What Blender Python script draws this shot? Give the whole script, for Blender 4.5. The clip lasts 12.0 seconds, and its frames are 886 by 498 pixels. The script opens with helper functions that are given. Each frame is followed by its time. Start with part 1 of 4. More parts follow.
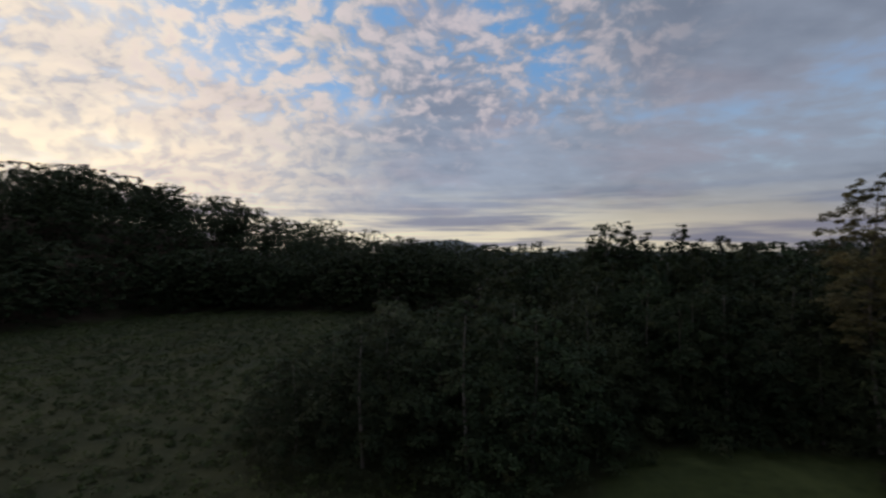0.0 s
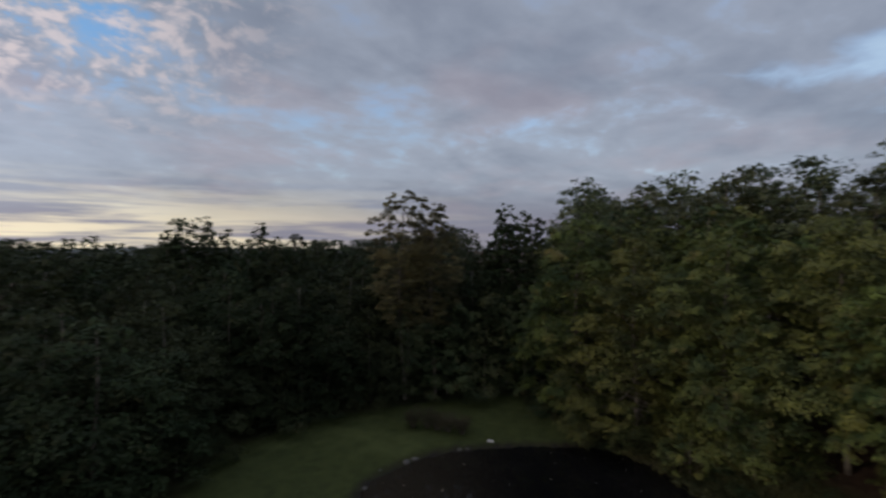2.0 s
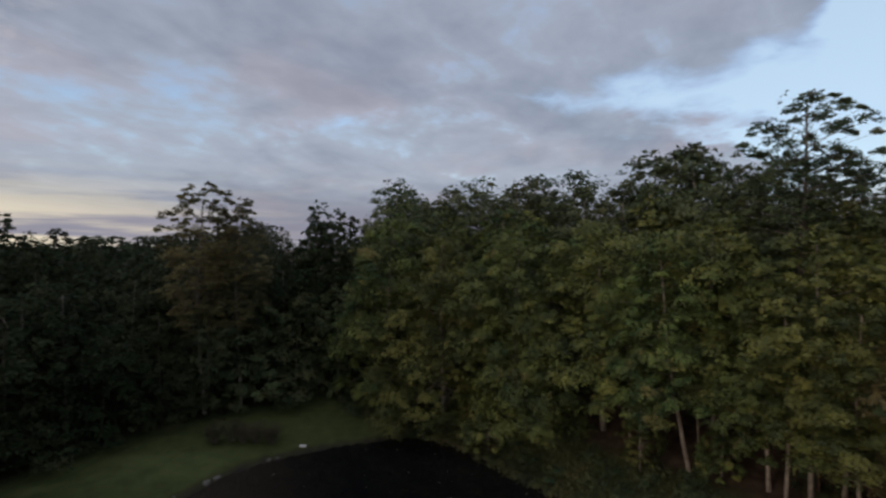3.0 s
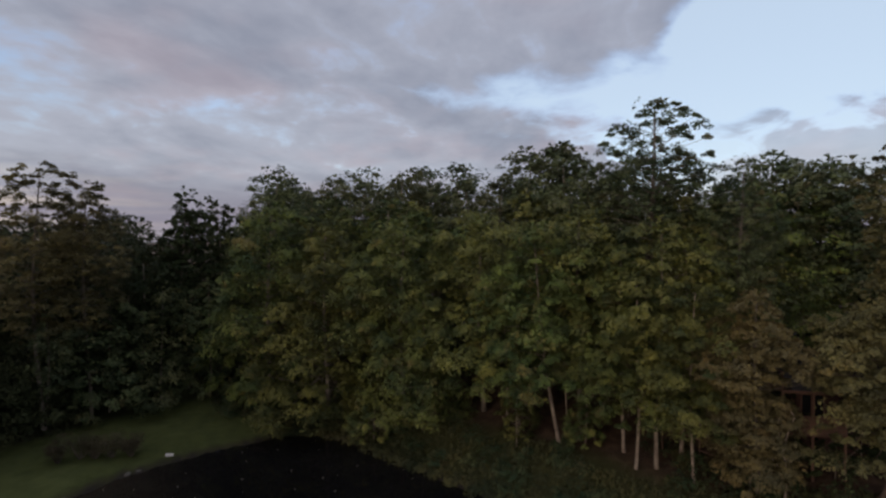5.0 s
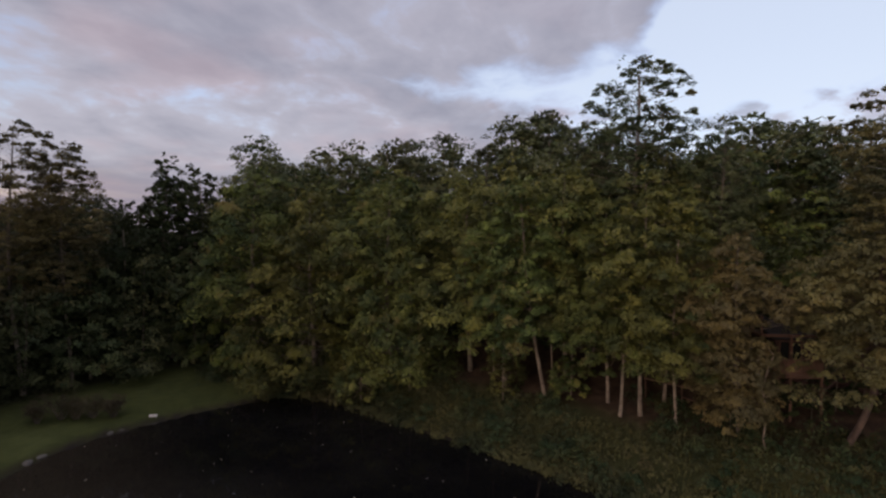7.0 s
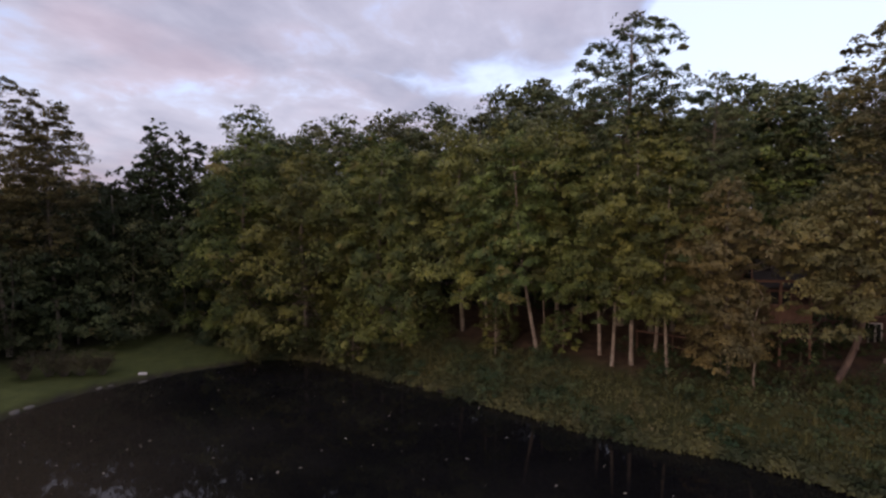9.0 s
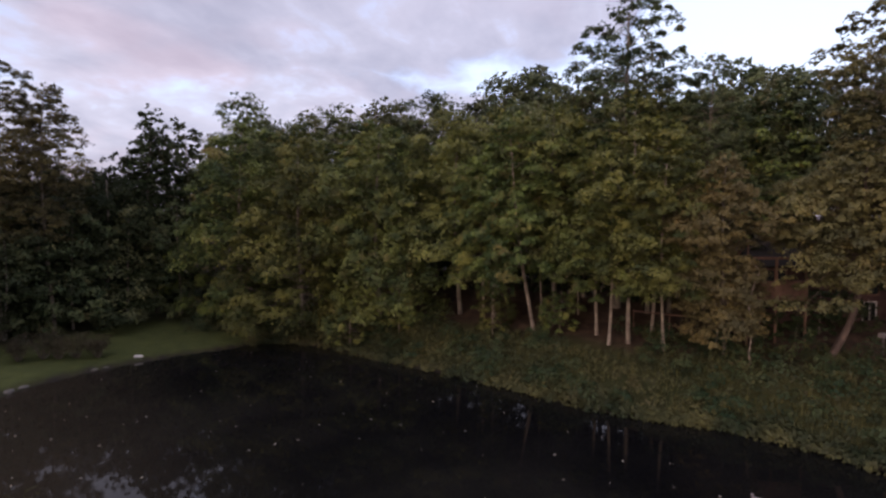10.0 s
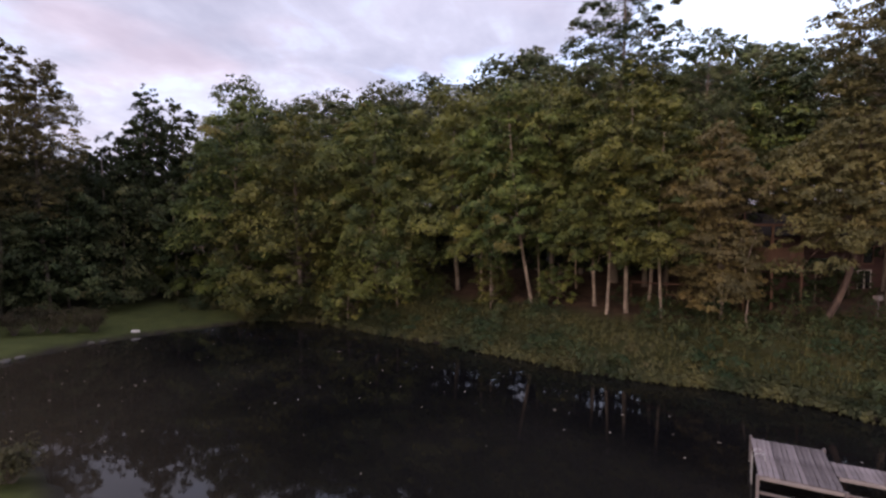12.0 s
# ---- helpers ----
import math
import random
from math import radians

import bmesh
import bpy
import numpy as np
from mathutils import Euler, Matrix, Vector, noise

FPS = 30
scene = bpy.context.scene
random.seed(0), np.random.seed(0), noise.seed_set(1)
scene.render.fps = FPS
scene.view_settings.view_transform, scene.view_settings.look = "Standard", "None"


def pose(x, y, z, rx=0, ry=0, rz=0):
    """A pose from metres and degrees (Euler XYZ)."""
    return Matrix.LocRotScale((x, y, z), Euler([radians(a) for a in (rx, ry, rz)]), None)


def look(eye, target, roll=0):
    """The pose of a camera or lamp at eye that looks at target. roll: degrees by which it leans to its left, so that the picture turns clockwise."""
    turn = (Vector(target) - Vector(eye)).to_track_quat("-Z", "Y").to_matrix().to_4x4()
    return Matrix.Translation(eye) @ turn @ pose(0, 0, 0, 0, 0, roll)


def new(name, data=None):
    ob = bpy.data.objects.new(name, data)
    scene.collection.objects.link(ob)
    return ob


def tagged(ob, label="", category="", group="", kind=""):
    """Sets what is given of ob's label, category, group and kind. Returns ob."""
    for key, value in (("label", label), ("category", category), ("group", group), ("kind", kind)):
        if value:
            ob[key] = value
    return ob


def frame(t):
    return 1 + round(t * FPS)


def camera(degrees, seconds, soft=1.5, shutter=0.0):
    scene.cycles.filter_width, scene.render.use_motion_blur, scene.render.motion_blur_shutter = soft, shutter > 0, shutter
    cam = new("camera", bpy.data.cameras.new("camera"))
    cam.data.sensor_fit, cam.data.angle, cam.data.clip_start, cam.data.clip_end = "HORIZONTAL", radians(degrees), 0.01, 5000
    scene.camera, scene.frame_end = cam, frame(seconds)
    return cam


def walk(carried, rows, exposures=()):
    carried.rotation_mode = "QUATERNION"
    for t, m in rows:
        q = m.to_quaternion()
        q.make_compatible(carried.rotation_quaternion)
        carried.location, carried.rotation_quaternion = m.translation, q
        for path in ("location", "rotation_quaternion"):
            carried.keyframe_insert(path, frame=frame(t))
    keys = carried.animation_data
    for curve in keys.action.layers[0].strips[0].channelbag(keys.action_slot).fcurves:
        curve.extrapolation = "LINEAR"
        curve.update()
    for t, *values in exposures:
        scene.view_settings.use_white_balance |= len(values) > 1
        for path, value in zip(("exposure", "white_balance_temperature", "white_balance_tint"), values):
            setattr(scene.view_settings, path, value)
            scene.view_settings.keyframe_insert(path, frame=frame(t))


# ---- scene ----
cam = camera(84.1, 12.0, soft=2.5, shutter=0.3)
METRES, EYE, TILT, LEAN, TURN = 10.25, 18.1, 0.4, 0.0, 0.0
ROWS = [
    (0.0, 0.0, 0.0, 0.0, -0.0, 0.0, -0.0),
    (0.5, -0.0101, 0.0026, 0.0025, -9.92, -0.13, 0.02),
    (1.0, -0.023, 0.0087, 0.0004, -21.02, -0.2, 0.02),
    (1.5, -0.0345, 0.0174, 0.0007, -31.85, -0.27, -0.05),
    (2.0, -0.0441, 0.0296, 0.0016, -46.65, -0.29, -0.22),
    (2.5, -0.0486, 0.0366, 0.0017, -58.79, -0.28, -0.33),
    (3.0, -0.0452, 0.0408, 0.0001, -68.19, -0.34, -0.43),
    (3.5, -0.0436, 0.0411, 0.0002, -73.9, -0.43, -0.44),
    (5.5, -0.0301, 0.0336, -0.0569, -82.2, -1.41, -0.35),
    (6.0, -0.0288, 0.0346, -0.1487, -82.59, -1.66, -0.33),
    (6.5, -0.0328, 0.0399, -0.2178, -82.9, -1.86, -0.3),
    (7.0, -0.0394, 0.0442, -0.2932, -83.18, -2.07, -0.27),
    (9.0, -0.0413, 0.0398, -0.5987, -84.03, -2.57, -0.31),
    (9.5, -0.0429, 0.0447, -0.6675, -84.27, -2.66, -0.32),
    (10.0, -0.0453, 0.0487, -0.7295, -84.51, -2.73, -0.3),
    (10.5, -0.0475, 0.052, -0.7803, -84.7, -2.77, -0.29),
    (11.0, -0.0505, 0.0565, -0.8374, -84.87, -2.85, -0.27),
    (11.5, -0.0541, 0.0595, -0.8707, -84.98, -2.87, -0.22),
    (12.0, -0.0606, 0.0678, -0.918, -85.06, -2.95, -0.18),
]
EXPOSURES = [(0.0, -0.42, 6150, 9), (1.5, -0.27, 6300, 10), (2.5, -0.02, 6350, 8), (3.5, 0.1, 6450, 9), (5.5, 0.1, 6850, 15), (7.0, 0.24, 7100, 21), (9.0, 0.68, 6850, 25), (10.5, 0.9, 6800, 25), (12.0, 1.06, 6800, 25)]
walk(cam, [(t, pose(0, 0, EYE, TILT, LEAN, TURN) @ pose(METRES * x, METRES * y, METRES * z, 90 + pitch, roll, yaw)) for t, x, y, z, yaw, pitch, roll in ROWS], EXPOSURES)

# ---- world and sun ----
SUN_YAW, SUN_UP = 64.0, 9.0          # degrees to the left of the first view, degrees up
SUN_DIR = Vector((-math.sin(radians(SUN_YAW)) * math.cos(radians(SUN_UP)), math.cos(radians(SUN_YAW)) * math.cos(radians(SUN_UP)), math.sin(radians(SUN_UP))))


class Nodes:
    """Short hand for building node trees."""

    def __init__(self, tree):
        self.tree = tree
        tree.nodes.clear()

    def add(self, kind, inputs=None, **props):
        n = self.tree.nodes.new(kind)
        for k, v in props.items():
            setattr(n, k, v)
        for k, v in (inputs or {}).items():
            sock = n.inputs[k]
            if isinstance(v, bpy.types.NodeSocket):
                self.tree.links.new(v, sock)
            else:
                sock.default_value = v
        return n

    def math(self, op, a, b=0.0, c=0.0, clamp=False):
        return self.add("ShaderNodeMath", {0: a, 1: b, 2: c}, operation=op, use_clamp=clamp).outputs[0]

    def vec(self, op, a, b=(0, 0, 0), out=0):
        return self.add("ShaderNodeVectorMath", {0: a, 1: b}, operation=op).outputs[out]

    def mix(self, f, a, b, blend="MIX"):
        n = self.add("ShaderNodeMix", data_type="RGBA", blend_type=blend)
        for k, v in ((0, f), (6, a), (7, b)):
            if isinstance(v, bpy.types.NodeSocket):
                self.tree.links.new(v, n.inputs[k])
            else:
                n.inputs[k].default_value = v
        return n.outputs[2]

    def smooth(self, v, lo, hi):
        return self.add("ShaderNodeMapRange", {0: v, 1: lo, 2: hi}, interpolation_type="SMOOTHSTEP").outputs[0]

    def noise(self, v, scale, detail=4.0, rough=0.55, dist=0.0, dims="3D"):
        return self.add("ShaderNodeTexNoise", {"Vector": v, "Scale": scale, "Detail": detail, "Roughness": rough, "Distortion": dist}, noise_dimensions=dims).outputs[0]


def view_dir(yaw, up):
    a, b = radians(yaw), radians(up)
    return (-math.sin(a) * math.cos(b), math.cos(a) * math.cos(b), math.sin(b))


def build_world():
    w = bpy.data.worlds.new("evening_sky")
    scene.world = w
    w.use_nodes = True
    n = Nodes(w.node_tree)
    d = n.vec("NORMALIZE", n.add("ShaderNodeTexCoord").outputs["Generated"])
    sep = n.add("ShaderNodeSeparateXYZ", {0: d})
    up = sep.outputs[2]
    # the cloud deck seen in perspective
    inv = n.math("DIVIDE", 1.0, n.math("ADD", n.math("MAXIMUM", up, 0.0), 0.19))
    flat = n.add("ShaderNodeCombineXYZ", {0: n.math("MULTIPLY", sep.outputs[0], inv), 1: n.math("MULTIPLY", sep.outputs[1], inv), 2: 0.0}).outputs[0]
    sky = n.add("ShaderNodeTexSky", sky_type="NISHITA", sun_disc=False, sun_elevation=radians(SUN_UP),
                sun_rotation=radians(-SUN_YAW), air_density=1.0, dust_density=1.2, ozone_density=1.5).outputs[0]
    sky = n.mix(1.0, sky, (0.30, 0.29, 0.33, 1), "MULTIPLY")
    toward = n.vec("DOT_PRODUCT", d, view_dir(58, 12), out=1)
    glow = n.smooth(toward, 0.54, 0.93)
    inv = n.math("DIVIDE", 1.0, n.math("ADD", n.math("MAXIMUM", up, 0.0), 0.5))
    domed = n.add("ShaderNodeCombineXYZ", {0: n.math("MULTIPLY", sep.outputs[0], inv), 1: n.math("MULTIPLY", sep.outputs[1], inv), 2: 0.0}).outputs[0]
    elev = n.math("MULTIPLY", n.math("ARCSINE", up), 57.2958)
    yaw = n.math("MULTIPLY", n.math("ARCTAN2", n.math("MULTIPLY", sep.outputs[0], -1.0), sep.outputs[1]), 57.2958)
    # the deck's own lumps: wide banks, rolls and small cells
    warp = n.vec("ADD", flat, n.vec("MULTIPLY", n.add("ShaderNodeTexNoise", {"Vector": flat, "Scale": 1.1, "Detail": 2.0}).outputs[1], (0.5, 0.5, 0.0)))
    big = n.noise(warp, 0.62, 5.0, 0.52, 0.1)
    fine = n.noise(n.vec("MULTIPLY", warp, (1.0, 1.3, 1.0)), 2.9, 5.0, 0.52, 0.2)
    tiny = n.noise(flat, 9.0, 4.0, 0.6, 0.3)
    curl = n.vec("ADD", domed, n.vec("MULTIPLY", n.add("ShaderNodeTexNoise", {"Vector": domed, "Scale": 4.0, "Detail": 3.0}).outputs[1], (0.14, 0.14, 0.0)))
    puff = n.math("DIVIDE", n.math("SUBTRACT", n.noise(curl, 19.0, 6.0, 0.58), 0.34), 0.32)
    # the opening in the east, a wedge whose tip points north, with low cloud under its far end
    right = n.math("SUBTRACT", -84.0, yaw)
    uw = n.math("ADD", right, n.math("MULTIPLY", n.math("SUBTRACT", fine, 0.5), 22.0))
    ew = n.math("ADD", elev, n.math("MULTIPLY", n.math("SUBTRACT", n.noise(flat, 3.4, 5.0, 0.55, 0.3), 0.5), 9.0))
    top = n.math("ADD", n.math("ADD", 16.8, n.math("MULTIPLY", uw, 0.13)), n.math("MULTIPLY", n.smooth(uw, 20.0, 42.0), 30.0))
    low = n.math("SUBTRACT", n.math("SUBTRACT", 15.6, n.math("MULTIPLY", uw, 0.26)), n.math("MULTIPLY", n.smooth(uw, 14.0, 22.0), 14.0))
    wedge = n.math("MINIMUM", n.math("SUBTRACT", top, ew), n.math("SUBTRACT", ew, low))
    gap = n.math("MULTIPLY", n.smooth(wedge, -1.6, 2.6), n.smooth(right, 66.0, 46.0))
    sill = n.math("ADD", 10.0, n.math("MULTIPLY", n.math("SUBTRACT", right, 24.0), 0.17))
    sill = n.smooth(n.math("SUBTRACT", n.math("ADD", sill, n.math("MULTIPLY", n.math("SUBTRACT", fine, 0.5), 16.0)), elev), -0.6, 2.0)
    gap = n.math("MULTIPLY", gap, n.math("SUBTRACT", 1.0, n.math("MULTIPLY", n.math("MULTIPLY", sill, n.smooth(right, 20.0, 30.0)), 0.85)))
    blue = n.smooth(n.vec("DOT_PRODUCT", d, view_dir(2, 34), out=1), 0.84, 0.985)
    lump = n.math("ADD", n.math("MULTIPLY", fine, 0.62), n.math("MULTIPLY", tiny, 0.2))
    cover = n.math("ADD", n.math("MULTIPLY", big, 0.70), n.math("MULTIPLY", lump, 0.75))
    high = n.smooth(n.math("ADD", elev, n.math("MULTIPLY", n.math("SUBTRACT", fine, 0.5), 20.0)), 9.0, 18.0)
    broken = n.math("MULTIPLY", n.math("MINIMUM", n.math("ADD", blue, n.math("MULTIPLY", glow, 0.6)), 1.0), high)
    cover = n.math("ADD", cover, n.math("MULTIPLY", broken, n.math("MULTIPLY", n.math("SUBTRACT", puff, 0.45), 0.30)))
    cover = n.math("SUBTRACT", n.math("ADD", cover, n.math("MULTIPLY", n.smooth(elev, 17.0, 9.0), 0.07)), n.math("MULTIPLY", n.math("MULTIPLY", n.math("ADD", blue, glow), high), 0.06))
    deck = n.math("MULTIPLY", n.smooth(cover, 0.44, 0.65), n.math("SUBTRACT", 1.0, gap))
    sky = n.mix(n.math("MULTIPLY", glow, 0.8), sky, (0.66, 0.70, 0.74, 1))
    sky = n.mix(n.math("MULTIPLY", blue, 0.75), sky, (0.15, 0.35, 0.64, 1))
    sky = n.mix(n.math("MULTIPLY", gap, 0.8), sky, (0.54, 0.67, 0.79, 1))
    # colour of the clouds: cream and peach toward the sun, grey mauve away from it
    thick = n.smooth(n.math("ADD", n.math("MULTIPLY", big, 0.75), n.math("MULTIPLY", lump, 0.55)), 0.47, 0.76)
    away = n.mix(thick, (0.41, 0.445, 0.53, 1), (0.25, 0.277, 0.35, 1))
    shade = n.math("ADD", n.math("MULTIPLY", thick, 0.55), n.math("MULTIPLY", n.smooth(n.math("ADD", n.math("MULTIPLY", puff, 0.5), n.math("MULTIPLY", fine, 0.5)), 0.66, 0.30), 0.5))
    near = n.mix(n.math("MINIMUM", shade, 1.0), (1.38, 1.10, 0.76, 1), (0.50, 0.48, 0.53, 1))
    cloud = n.mix(glow, away, near)
    pink = n.smooth(n.noise(flat, 1.3, 3.0), 0.46, 0.66)
    cloud = n.mix(n.math("MULTIPLY", pink, 0.24), cloud, (0.56, 0.41, 0.43, 1))
    tops = n.math("MULTIPLY", n.smooth(puff, 0.35, 0.95), n.smooth(n.vec("DOT_PRODUCT", d, view_dir(8, 28), out=1), 0.78, 0.95))
    cloud = n.mix(n.math("MULTIPLY", n.math("MULTIPLY", tops, high), 0.62), cloud, (0.88, 0.72, 0.68, 1))
    col = n.mix(n.math("MULTIPLY", deck, 0.95), sky, cloud)
    # the pale band along the horizon
    band = n.smooth(up, 0.15, 0.015)
    streak = n.noise(n.vec("MULTIPLY", d, (1.2, 1.2, 20.0)), 2.2, 4.0, 0.55, 0.2)
    strip = n.mix(n.smooth(streak, 0.36, 0.56), (0.30, 0.28, 0.34, 1), (1.08, 0.92, 0.64, 1))
    strip = n.mix(n.smooth(toward, -0.45, 0.3), (0.27, 0.26, 0.33, 1), strip)
    col = n.mix(n.math("MULTIPLY", band, 0.88), col, strip)
    col = n.mix(n.smooth(up, 0.0, -0.02), col, (0.05, 0.055, 0.05, 1))
    # a clouded sky is brightest overhead
    bg = n.add("ShaderNodeBackground", {0: col, 1: n.math("ADD", n.math("ADD", 0.93, n.math("MULTIPLY", n.smooth(up, 0.42, 0.95), 0.75)), n.math("MULTIPLY", n.smooth(n.vec("DOT_PRODUCT", d, view_dir(22, 20), out=1), 0.70, 0.96), 0.25))})
    n.tree.links.new(bg.outputs[0], n.add("ShaderNodeOutputWorld").inputs[0])


build_world()
sun = new("sun", bpy.data.lights.new("sun", "SUN"))
sun.data.energy, sun.data.angle, sun.data.color = 0.45, radians(14), (1.0, 0.84, 0.70)
sun.matrix_basis = look(SUN_DIR * 100, (0, 0, 0))


# ---- materials ----
def material(name):
    m = bpy.data.materials.new(name)
    m.use_nodes = True
    n = Nodes(m.node_tree)
    return m, n


def finish(n, shader, disp=None):
    out = n.add("ShaderNodeOutputMaterial")
    n.tree.links.new(shader, out.inputs[0])
    if disp is not None:
        n.tree.links.new(disp, out.inputs[2])


def leaf_material(name, a, b, c, patch=0.35, gloss=0.12, vary=1.0, thin=0.2):
    """Foliage: a and b are the two greens, c the turned leaves."""
    m, n = material(name)
    geo = n.add("ShaderNodeNewGeometry")
    obj = n.add("ShaderNodeObjectInfo")
    own = n.math("ADD", 0.5 - 0.5 * vary, n.math("MULTIPLY", obj.outputs["Random"], vary))
    pos = n.add("ShaderNodeTexCoord").outputs["Object"]
    one = geo.outputs["Random Per Island"]
    clump = n.noise(pos, patch, 3.0, 0.6)
    col = n.mix(n.smooth(clump, 0.35, 0.68), (*a, 1), (*b, 1))
    col = n.mix(n.math("MULTIPLY", n.smooth(n.noise(pos, patch * 1.7, 2.0), 0.55, 0.72), n.math("MULTIPLY", own, 0.9)), col, (*c, 1))
    second = n.math("ADD", 0.5 - 0.5 * vary, n.math("MULTIPLY", n.math("FRACT", n.math("MULTIPLY", obj.outputs["Random"], 7.13)), vary))
    tone = n.math("MULTIPLY", n.math("ADD", 0.66, n.math("MULTIPLY", second, 0.52)), n.math("ADD", 0.88, n.math("MULTIPLY", one, 0.24)))
    hsv = n.add("ShaderNodeHueSaturation", {"Hue": n.math("ADD", 0.478, n.math("MULTIPLY", own, 0.058)),
                                            "Saturation": n.math("ADD", 0.9, n.math("MULTIPLY", one, 0.2)),
                                            "Value": tone, "Color": col})
    dif = n.add("ShaderNodeBsdfPrincipled", {"Base Color": hsv.outputs[0], "Roughness": 0.6, "Specular IOR Level": gloss})
    tra = n.add("ShaderNodeBsdfTranslucent", {"Color": hsv.outputs[0]})
    mixs = n.add("ShaderNodeMixShader", {0: thin, 1: dif.outputs[0], 2: tra.outputs[0]})
    finish(n, mixs.outputs[0])
    return m


def bark_material(name, a, b):
    m, n = material(name)
    pos = n.add("ShaderNodeTexCoord").outputs["Object"]
    v = n.vec("MULTIPLY", pos, (1.0, 1.0, 0.22))
    ridge = n.noise(v, 14.0, 5.0, 0.65, 0.4)
    blot = n.noise(pos, 1.1, 3.0)
    col = n.mix(n.smooth(ridge, 0.38, 0.62), (*[x * 0.5 for x in a], 1), (*a, 1))
    col = n.mix(n.smooth(blot, 0.42, 0.66), col, (*b, 1))
    bump = n.add("ShaderNodeBump", {"Strength": 0.7, "Distance": 0.03, "Height": ridge})
    s = n.add("ShaderNodeBsdfPrincipled", {"Base Color": col, "Roughness": 0.9, "Normal": bump.outputs[0]})
    finish(n, s.outputs[0])
    return m


LEAF_LOCUST = leaf_material("locust_leaves", (0.044, 0.064, 0.026), (0.198, 0.210, 0.060), (0.215, 0.140, 0.058))
LEAF_MID = leaf_material("upper_slope_leaves", (0.046, 0.062, 0.032), (0.125, 0.136, 0.060), (0.14, 0.10, 0.055))
# base colour set below real foliage to carry the backlit shade of these trees
LEAF_SHADED = leaf_material("shaded_leaves", (0.025, 0.033, 0.016), (0.045, 0.054, 0.024), (0.070, 0.056, 0.028), gloss=0.05, thin=0.15)
LEAF_TURNED = leaf_material("turned_leaves", (0.088, 0.078, 0.040), (0.205, 0.160, 0.070), (0.24, 0.155, 0.064), vary=0.25)
LEAF_OLIVE = leaf_material("olive_brown_leaves", (0.070, 0.067, 0.034), (0.195, 0.165, 0.070), (0.22, 0.150, 0.062), vary=0.3)
LEAF_RUST = leaf_material("rusty_leaves", (0.055, 0.050, 0.028), (0.080, 0.062, 0.036), (0.10, 0.065, 0.036))
LEAF_WEED = leaf_material("weed_leaves", (0.030, 0.040, 0.020), (0.112, 0.098, 0.044), (0.11, 0.082, 0.05), 0.28)
LEAF_GRASS = leaf_material("yellowing_grass", (0.085, 0.088, 0.040), (0.175, 0.150, 0.066), (0.19, 0.145, 0.075), 0.3)
LEAF_BUSH = leaf_material("bramble_leaves", (0.022, 0.040, 0.020), (0.078, 0.086, 0.038), (0.10, 0.08, 0.035), 0.45)
LEAF_FIELD = leaf_material("field_leaves", (0.026, 0.034, 0.011), (0.060, 0.066, 0.020), (0.062, 0.050, 0.024), 0.1)
BARK_PALE = bark_material("pale_bark", (0.23, 0.18, 0.145), (0.31, 0.25, 0.20))
BARK_RED = bark_material("reddish_bark", (0.085, 0.055, 0.044), (0.12, 0.08, 0.062))
BARK_DARK = bark_material("dark_bark", (0.13, 0.105, 0.085), (0.19, 0.16, 0.13))


def simple(name, col, rough=0.7, spec=0.4, var=0.25, scale=6.0, metal=0.0, bump=0.0, stretch=(1, 1, 1)):
    m, n = material(name)
    pos = n.vec("MULTIPLY", n.add("ShaderNodeTexCoord").outputs["Object"], stretch)
    obj = n.add("ShaderNodeObjectInfo").outputs["Random"]
    big = n.noise(pos, scale * 0.25, 3.0)
    fine = n.noise(pos, scale * 3.0, 4.0, 0.65)
    v = n.math("ADD", n.math("MULTIPLY", big, 0.9), n.math("MULTIPLY", fine, 0.7))
    v = n.math("ADD", v, n.math("MULTIPLY", obj, 0.5))
    k = n.math("ADD", 1.0, n.math("MULTIPLY", n.math("SUBTRACT", v, 1.05), var * 2))
    c = n.vec("MULTIPLY", (col[0], col[1], col[2]), n.add("ShaderNodeCombineXYZ", {0: k, 1: k, 2: k}).outputs[0])
    args = {"Base Color": c, "Roughness": rough, "Specular IOR Level": spec, "Metallic": metal}
    if bump:
        args["Normal"] = n.add("ShaderNodeBump", {"Strength": bump, "Distance": 0.02, "Height": fine}).outputs[0]
    s = n.add("ShaderNodeBsdfPrincipled", args)
    finish(n, s.outputs[0])
    return m


